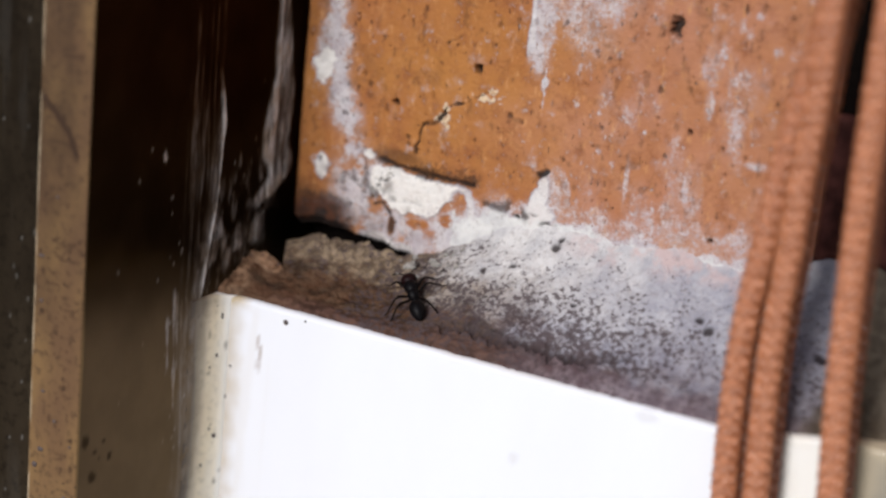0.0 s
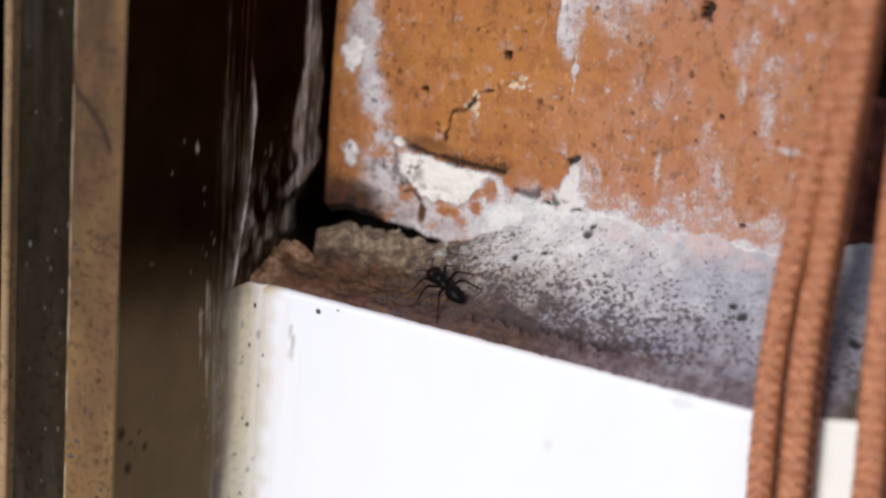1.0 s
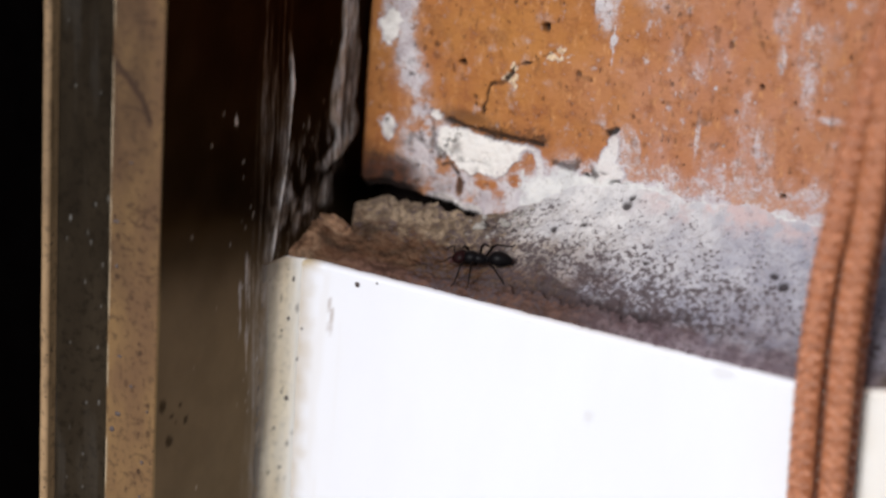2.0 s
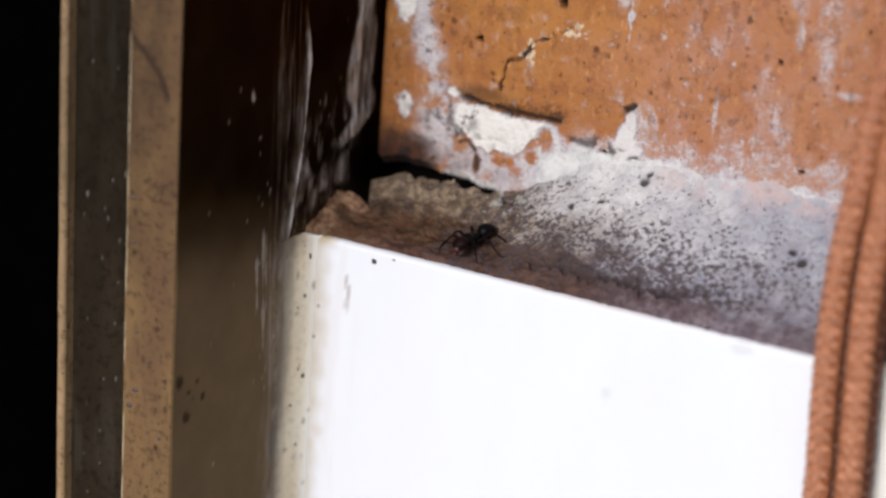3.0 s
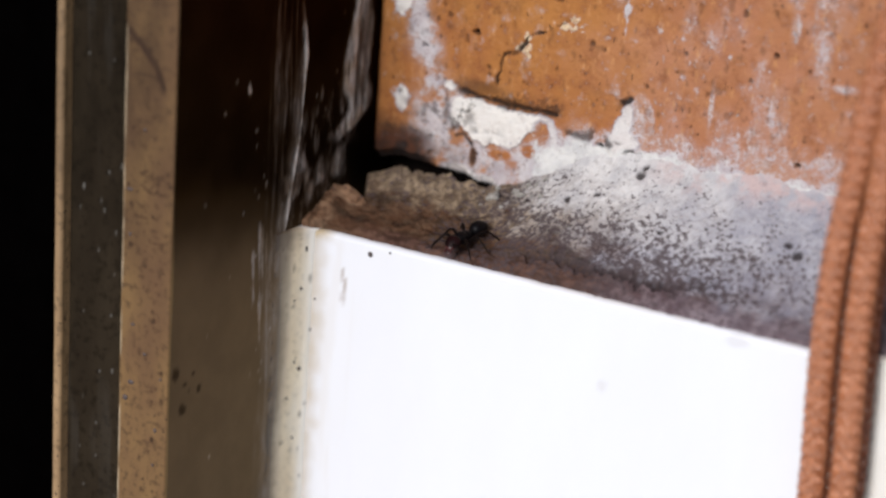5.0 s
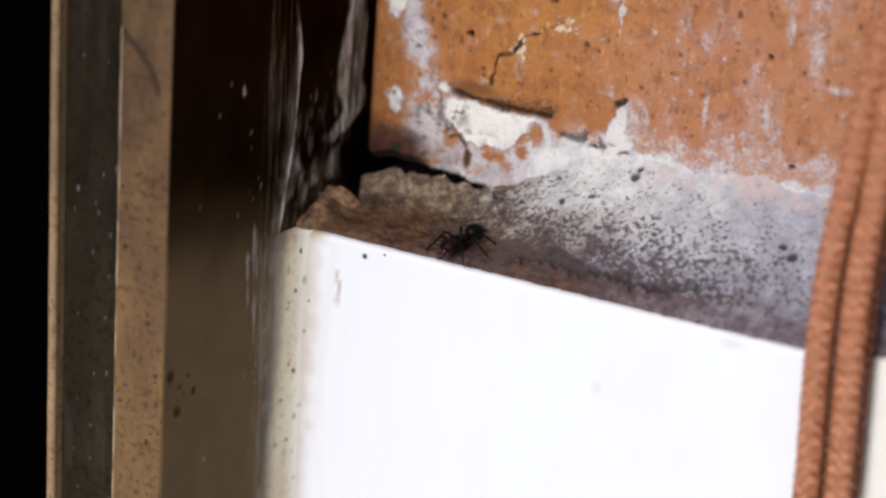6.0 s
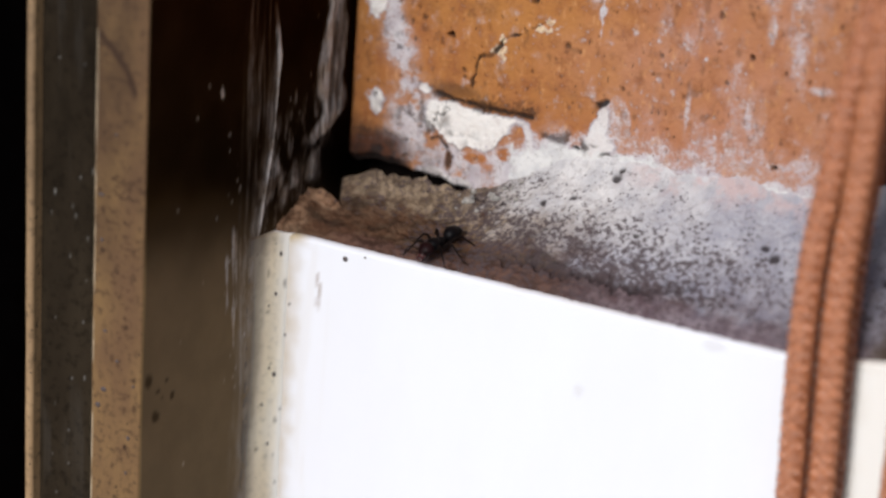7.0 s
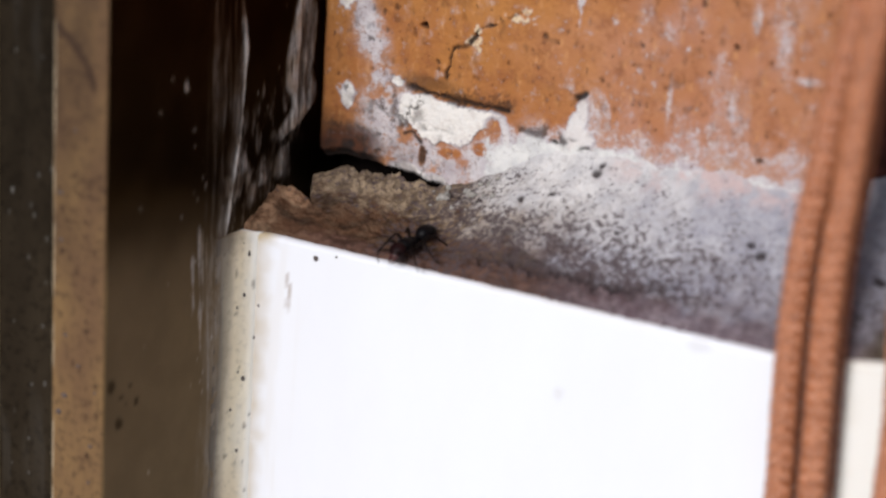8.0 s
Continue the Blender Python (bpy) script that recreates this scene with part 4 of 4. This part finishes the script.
# ---- sealant in the corner of frame and tile ----
def bead():
    zs, t = np.linspace(-100, -6.3, 240), np.linspace(0, 1, 26)
    Z, T = np.meshgrid(zs, t, indexing="ij")
    P = np.stack([8 * T, 0 * T, Z], -1)
    wob = fbm(P, 3, 4, 81)
    ang = T * math.pi / 2
    wide, deep = 2.6 + 0.08 * wob, 5.6 + 0.12 * wob
    X = -0.7 + wide * (1 - np.cos(ang)) + 0.06 * fbm(P, 0.9, 3, 83)
    Y = -16.14 - deep * (1 - np.sin(ang)) - 0.06 * fbm(P, 0.9, 3, 84) * (1 - T) + 0.5 * step(0.80, 1.0, T)
    # darker towards the frame, paler towards the tile
    mark = 0.9 * step(0.42, 0.06, T + 0.10 * fbm(P, 3, 4, 82, (1, 1, 6)))
    pale = step(0.45, 0.92, T + 0.10 * fbm(P, 2, 4, 85, (1, 1, 4)))
    rng = np.random.RandomState(12)
    for k in range(26):
        r = rng.uniform(0.08, 0.26)
        mark = np.maximum(mark, rng.uniform(0.3, 0.9) * blot(8 * T, Z, rng.uniform(0.5, 7), rng.uniform(-48, -7), r, r * rng.uniform(0.8, 2.5), wob, 0.4))
    return sheet("bead", np.stack([X, Y, Z], -1), (-0.9, None, None), {"dark_mark": mark, "pale": pale, "top_dark": step(-9.0, -6.8, Z + 0.9 * wob)})


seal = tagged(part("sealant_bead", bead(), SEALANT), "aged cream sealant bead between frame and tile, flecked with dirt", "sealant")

for side, fz, fw, fh in ((0.62, -14.2, 0.16, 0.26), (0.66, -25.0, 0.22, 0.34), (0.55, -24.1, 0.12, 0.2), (0.42, -28.9, 0.15, 0.22), (0.48, -15.7, 0.12, 0.18), (0.7, -9.0, 0.13, 0.4), (0.58, -34.5, 0.15, 0.25)):
    bend = side * math.pi / 2
    fleck(-0.7 + 2.6 * (1 - math.cos(bend)), fz, fw, fh, seal, -16.2 - 5.6 * (1 - math.sin(bend)), 90 - math.degrees(bend))
for fx, fz, fw, fh in ((-6.2, -21.1, 0.45, 0.3), (-7.0, -23.2, 0.4, 0.36), (-1.9, -19.8, 0.16, 0.2), (-2.5, -26.3, 0.25, 0.28), (-2.7, -30.7, 0.2, 0.2), (-7.0, 2.2, 0.5, 0.2), (-6.8, -3.1, 0.22, 0.25), (-4.3, -17.2, 0.25, 0.2), (-6.1, -13.9, 0.3, 0.2), (-5.0, 9.4, 0.2, 0.2)):
    fleck(fx, fz, fw, fh, lip, -42.42)


# ---- hanging cords ----
def cord(line, radius, label, phase, yarn):
    """A braided cord: a core and sixteen strands wound over and under one another."""
    whole = thing("hanging_cord", label, "cord", group="hanging cords")
    zs = np.concatenate([np.arange(-150, -45, 1.5), np.arange(-45, 50, 0.2), np.arange(50, 420, 1.5)])
    keys = np.array(line)
    even = np.arange(-160, 430, 0.5)
    kernel = np.hanning(25) / np.hanning(25).sum()
    axis = []
    for n in (0, 1):
        raw = np.interp(even, keys[:, 2], keys[:, n])
        axis.append(np.interp(zs, even, np.convolve(np.pad(raw, 12, "edge"), kernel, "valid")))
    pts = np.stack([*axis, zs], -1)
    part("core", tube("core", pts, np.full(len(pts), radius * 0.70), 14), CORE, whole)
    near = (zs > -46) & (zs < 51)
    mid = pts[near]
    pitch, count = 4.4, 6
    for way in (1, -1):
        for k in range(count):
            turn = way * 2 * math.pi * mid[:, 2] / pitch + 2 * math.pi * k / count + phase
            over = np.cos(2 * count * math.pi * mid[:, 2] / pitch + (0 if way > 0 else math.pi) + math.pi * k)
            r = radius * (0.76 + 0.15 * over)
            strand = mid + np.stack([r * np.cos(turn), r * np.sin(turn), 0 * turn], -1)
            part("strand", tube("strand", strand, np.full(len(strand), radius * 0.160), 8), yarn, whole)
    return whole


FIRST = [(69.9, -18.9, -150), (69.1, -18.9, -20), (68.5, -18.9, -11), (68.2, -18.9, -2), (68.3, -18.9, 6), (69.1, -18.5, 14), (69.5, -18.0, 21.5), (70.4, -17.5, 29), (71.6, -17.0, 36), (72.4, -16.8, 44), (74, -16.8, 420)]
SECOND = [(73.4, -19.2, -150), (72.7, -19.2, -19.5), (72.2, -19.2, -10), (71.8, -19.2, -1.3), (71.8, -19.2, 6.5), (72.25, -19.3, 14.3), (72.4, -19.4, 22), (72.9, -19.6, 30), (73.1, -19.8, 37.3), (73.2, -20.0, 44), (75, -20.0, 420)]
THIRD = [(80.9, -19.2, -150), (80.3, -19.2, -10.7), (79.45, -19.2, 0.6), (78.95, -19.2, 12.7), (78.7, -19.2, 23), (78.7, -19.2, 32.0), (78.7, -19.2, 46), (81, -19.2, 420)]


def beside(line, dx, dy):
    return [(x + dx, y + dy, z) for x, y, z in line]


cord(FIRST, 1.46, "brown braided cord hanging in front of the tiles", 0.0, CORD)
cord(SECOND, 1.48, "brown braided cord hanging close beside another", 1.3, CORD)
cord(THIRD, 1.55, "brown braided cord hanging apart from the pair", 2.1, CORD)
# dark cords added behind, standing in for the brown cords' shaded right sides
cord(beside(FIRST, 1.75, 1.5), 1.2, "added dark cord behind the pair, for its shaded side", 0.7, CORD_SHADE)
cord(beside(SECOND, 0.75, 1.7), 1.2, "added dark cord behind a brown one, for its shaded side", 1.9, CORD_SHADE)
cord(beside(THIRD, 0.8, 1.7), 1.2, "added dark cord behind a single brown one, for its shaded side", 2.6, CORD_SHADE)


# ---- ant ----
def ball(rx, ry, rz, taper=0.0, bend=0.0, rings=14, sides=20, seed=0):
    """A tapered, bent egg, in millimetres, its long way along x."""
    bm = bmesh.new()
    bmesh.ops.create_uvsphere(bm, u_segments=sides, v_segments=rings, radius=1.0, matrix=pose(0, 0, 0, 0, 90, 0))
    for v in bm.verts:
        x, y, z = v.co
        k = 1 + taper * x
        v.co = Vector((x * rx, y * ry * k, z * rz * k + bend * (1 - x * x))) * MM
    return bm


def joined(pieces):
    bm = bmesh.new()
    for piece, m in pieces:
        data = bpy.data.meshes.new("piece")
        piece.to_mesh(data)
        piece.free()
        data.transform(m)
        bm.from_mesh(data)
        bpy.data.meshes.remove(data)
    return bm


def make_ant():
    ant = thing("ant", "black ant with a reddish face on the mortar ledge", "ant")
    parts = {}
    trunk = joined([(ball(0.85, 0.76, 0.70, 0.1), pose(0.75 * MM, 0, 1.35 * MM, 0, 8, 0)), (ball(0.80, 0.62, 0.58, 0.1), pose(-0.15 * MM, 0, 1.25 * MM, 0, -12, 0)), (ball(0.28, 0.26, 0.42), pose(-0.95 * MM, 0, 1.15 * MM))])
    parts["thorax"] = part("thorax", trunk, SHELL, ant)
    gaster = part("gaster", joined([(ball(1.25, 0.82, 0.78, 0.22, 0.12), pose(-1.25 * MM, 0, 0.1 * MM, 0, -6, 0))]), SHELL, ant, "glossy black rounded abdomen")
    gaster.matrix_basis = pose(-1.1 * MM, 0, 1.15 * MM)
    parts["gaster"] = gaster
    head = part("head", joined([(ball(0.88, 0.86, 0.64, -0.18), pose(0.65 * MM, 0, -0.1 * MM, 0, 20, 0))]), MAROON, ant, "dark red brown head")
    head.matrix_basis = pose(1.4 * MM, 0, 1.4 * MM)
    parts["head"] = head
    part("face", joined([(ball(0.40, 0.52, 0.36, -0.2), pose(1.22 * MM, 0, -0.38 * MM, 0, 35, 0))]), RUST, head, "dull red face plate")
    for side in (1, -1):
        part("eye", joined([(ball(0.15, 0.08, 0.15), pose(0.75 * MM, 0.56 * side * MM, 0.12 * MM))]), SHELL, head)
        part("mandible", tube("mandible", [(1.4, 0.3 * side, -0.5), (1.7, 0.32 * side, -0.68), (1.92, 0.16 * side, -0.78), (1.95, 0.0, -0.8)], [0.14, 0.12, 0.08, 0.03], 8), RUST, head, "red brown jaw")
        feeler = part("antenna", tube("antenna", [(0, 0, 0), (0.3, 0.5 * side, 0.2), (0.5, 0.95 * side, 0.25), (0.9, 1.1 * side, 0.0), (1.3, 0.95 * side, -0.25), (1.6, 0.75 * side, -0.45)], [0.07, 0.06, 0.06, 0.06, 0.06, 0.04], 8), LIMB, head)
        feeler.matrix_basis = pose(1.2 * MM, 0.25 * side * MM, 0.1 * MM)
        parts["antenna", side] = feeler
        for row, (hip, turn, reach) in enumerate(((0.75, 55, 1.0), (0.15, 92, 1.1), (-0.35, 135, 1.3))):
            w = Vector((math.cos(radians(turn)), math.sin(radians(turn)) * side, 0))
            pts = [Vector((0, 0, 0)), w * 0.35 + Vector((0, 0, -0.12)), w * 1.1 * reach + Vector((0, 0, 0.55)), w * 1.55 * reach + Vector((0, 0, 0.45)), w * 2.3 * reach + Vector((0, 0, -0.45)), w * 2.75 * reach + Vector((0, 0, -0.98)), w * 3.35 * reach + Vector((0, 0, -1.08))]
            leg = part("leg", tube("leg", [tuple(p) for p in pts], [0.14, 0.14, 0.17, 0.10, 0.085, 0.05, 0.035], 8), LIMB, ant)
            leg.matrix_basis = pose(hip * MM, 0.3 * side * MM, 1.1 * MM)
            parts["leg", row, side] = leg
    return ant, parts


ant, ant_parts = make_ant()
ant.scale = (1.18, 1.18, 1.18)

# seconds, place on the ledge in millimetres, heading, pitch up
STEPS = [
    (0, 24.2, -10.0, 127, 16), (0.2, 23.9, -10.3, 131, 10), (0.4, 24.1, -10.4, 132, 9), (0.6, 24.1, -10.3, 135, 7), (0.8, 24.1, -10.5, 135, 11),
    (1, 24.2, -10.5, 144, 8), (1.2, 24.2, -10.6, 153, 9), (1.4, 24.5, -10.9, 163, 5), (1.5, 24.7, -10.9, 168, 3), (1.7, 24.8, -10.8, 171, 2),
    (2.2, 23.1, -11.7, 209, 10), (2.8, 21.5, -12.6, 248, 19), (3, 21.4, -12.5, 261, 16), (3.4, 21.8, -13.2, 262, 13), (3.8, 21.3, -13.3, 258, 13),
    (4.2, 21.2, -13.3, 260, 13), (4.6, 21.3, -13.4, 260, 14), (5.2, 21.5, -13.5, 260, 14), (5.8, 21.7, -13.6, 261, 15), (6, 21.7, -13.6, 259, 13),
    (6.4, 21.5, -14.0, 265, 16), (7, 21.4, -13.8, 259, 13), (7.3, 21.3, -14.1, 260, 12), (7.6, 21.5, -13.9, 260, 14), (8, 21.3, -14.1, 259, 11),
]


def on_bed(x, y, heading, pitch):
    """The pose of a body that stands on the mortar slope."""
    at = Vector((x, y, float(bed_height(x, y)) + 0.1)) * MM
    du = Vector((1, 0, float(bed_height(x + 0.5, y) - bed_height(x - 0.5, y))))
    dv = Vector((0, 1, float(bed_height(x, y + 0.5) - bed_height(x, y - 0.5))))
    up = du.cross(dv).normalized()
    ahead = du.normalized() * math.cos(radians(heading)) + dv.normalized() * math.sin(radians(heading))
    ahead = (ahead - up * ahead.dot(up)).normalized()
    turn = Matrix((ahead, up.cross(ahead), up)).transposed().to_4x4()
    return Matrix.Translation(at) @ turn @ pose(0, 0, 0, 0, -pitch, 0)


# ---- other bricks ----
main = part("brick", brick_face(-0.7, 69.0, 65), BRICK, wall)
shared = plain_brick(150, 65)
for bx, bz in ((83, 0.0), (243, 0.0), (0, 77), (160, 77), (80, 154), (240, 154), (0, 231), (160, 231)):
    other = part("brick", shared, BRICK, wall)
    other.matrix_basis = pose(bx * MM, 0, bz * MM)
# blocks that put the shade of the open joint into colour
joint = part("mortar_joint", box(66, 400, 34, 61, -8, 310, 1.0), SHADE_BLACK, wall, "open joint, its shade put in as black", smooth=False)
part("joint_shade", box(68.0, 83.8, 4.0, 33, 26, 300, 0.3), SHADE_BLACK, wall, "black block for the shade in the upright joint", smooth=False)
part("joint_shade", box(68.0, 83.8, 2.2, 33, -8, 26, 0.8), SHADE_MAROON, wall, "maroon block for the shaded brick side in the upright joint")
# black block stands in for the shade in the hollow
part("joint_shade", box(-2.9, 24, 6.4, 40, -12, 6.0, 0.3), SHADE_BLACK, wall, "black block for the shade in the gap under the brick", smooth=False)


def motions():
    walk(ant, [(t, on_bed(x, y, h, p)) for t, x, y, h, p in STEPS])
    beats = [k * 0.2 for k in range(41)]

    def pace(t):
        return 1.0 if t < 2.9 else (0.25 if t < 5.6 else 0.4)

    for (kind, *which), ob in [(k if isinstance(k, tuple) else (k,), o) for k, o in ant_parts.items()]:
        rest = ob.matrix_basis.copy()
        rows = []
        for n, t in enumerate(beats):
            s = pace(t)
            if kind == "leg":
                row, side = which
                tripod = (row + (side > 0)) % 2 * math.pi
                turn = rest @ pose(0, 0, 0, side * 7 * s * max(0, math.sin(4.2 * t + tripod)), 0, 13 * s * math.cos(4.2 * t + tripod) * side)
            elif kind == "antenna":
                side = which[0]
                turn = rest @ pose(0, 0, 0, 0, 10 * math.sin(5.1 * t + side), 14 * math.sin(3.7 * t + 2 * side))
            elif kind == "head":
                turn = rest @ pose(0, 0, 0, 0, 6 + 4 * math.sin(2.1 * t), 7 * math.sin(1.7 * t))
            elif kind == "gaster":
                turn = rest @ pose(0, 0, 0, 0, 3 * math.sin(1.9 * t), 4 * math.sin(1.3 * t))
            else:
                continue
            rows.append((t, turn))
        if rows:
            walk(ob, rows)


motions()
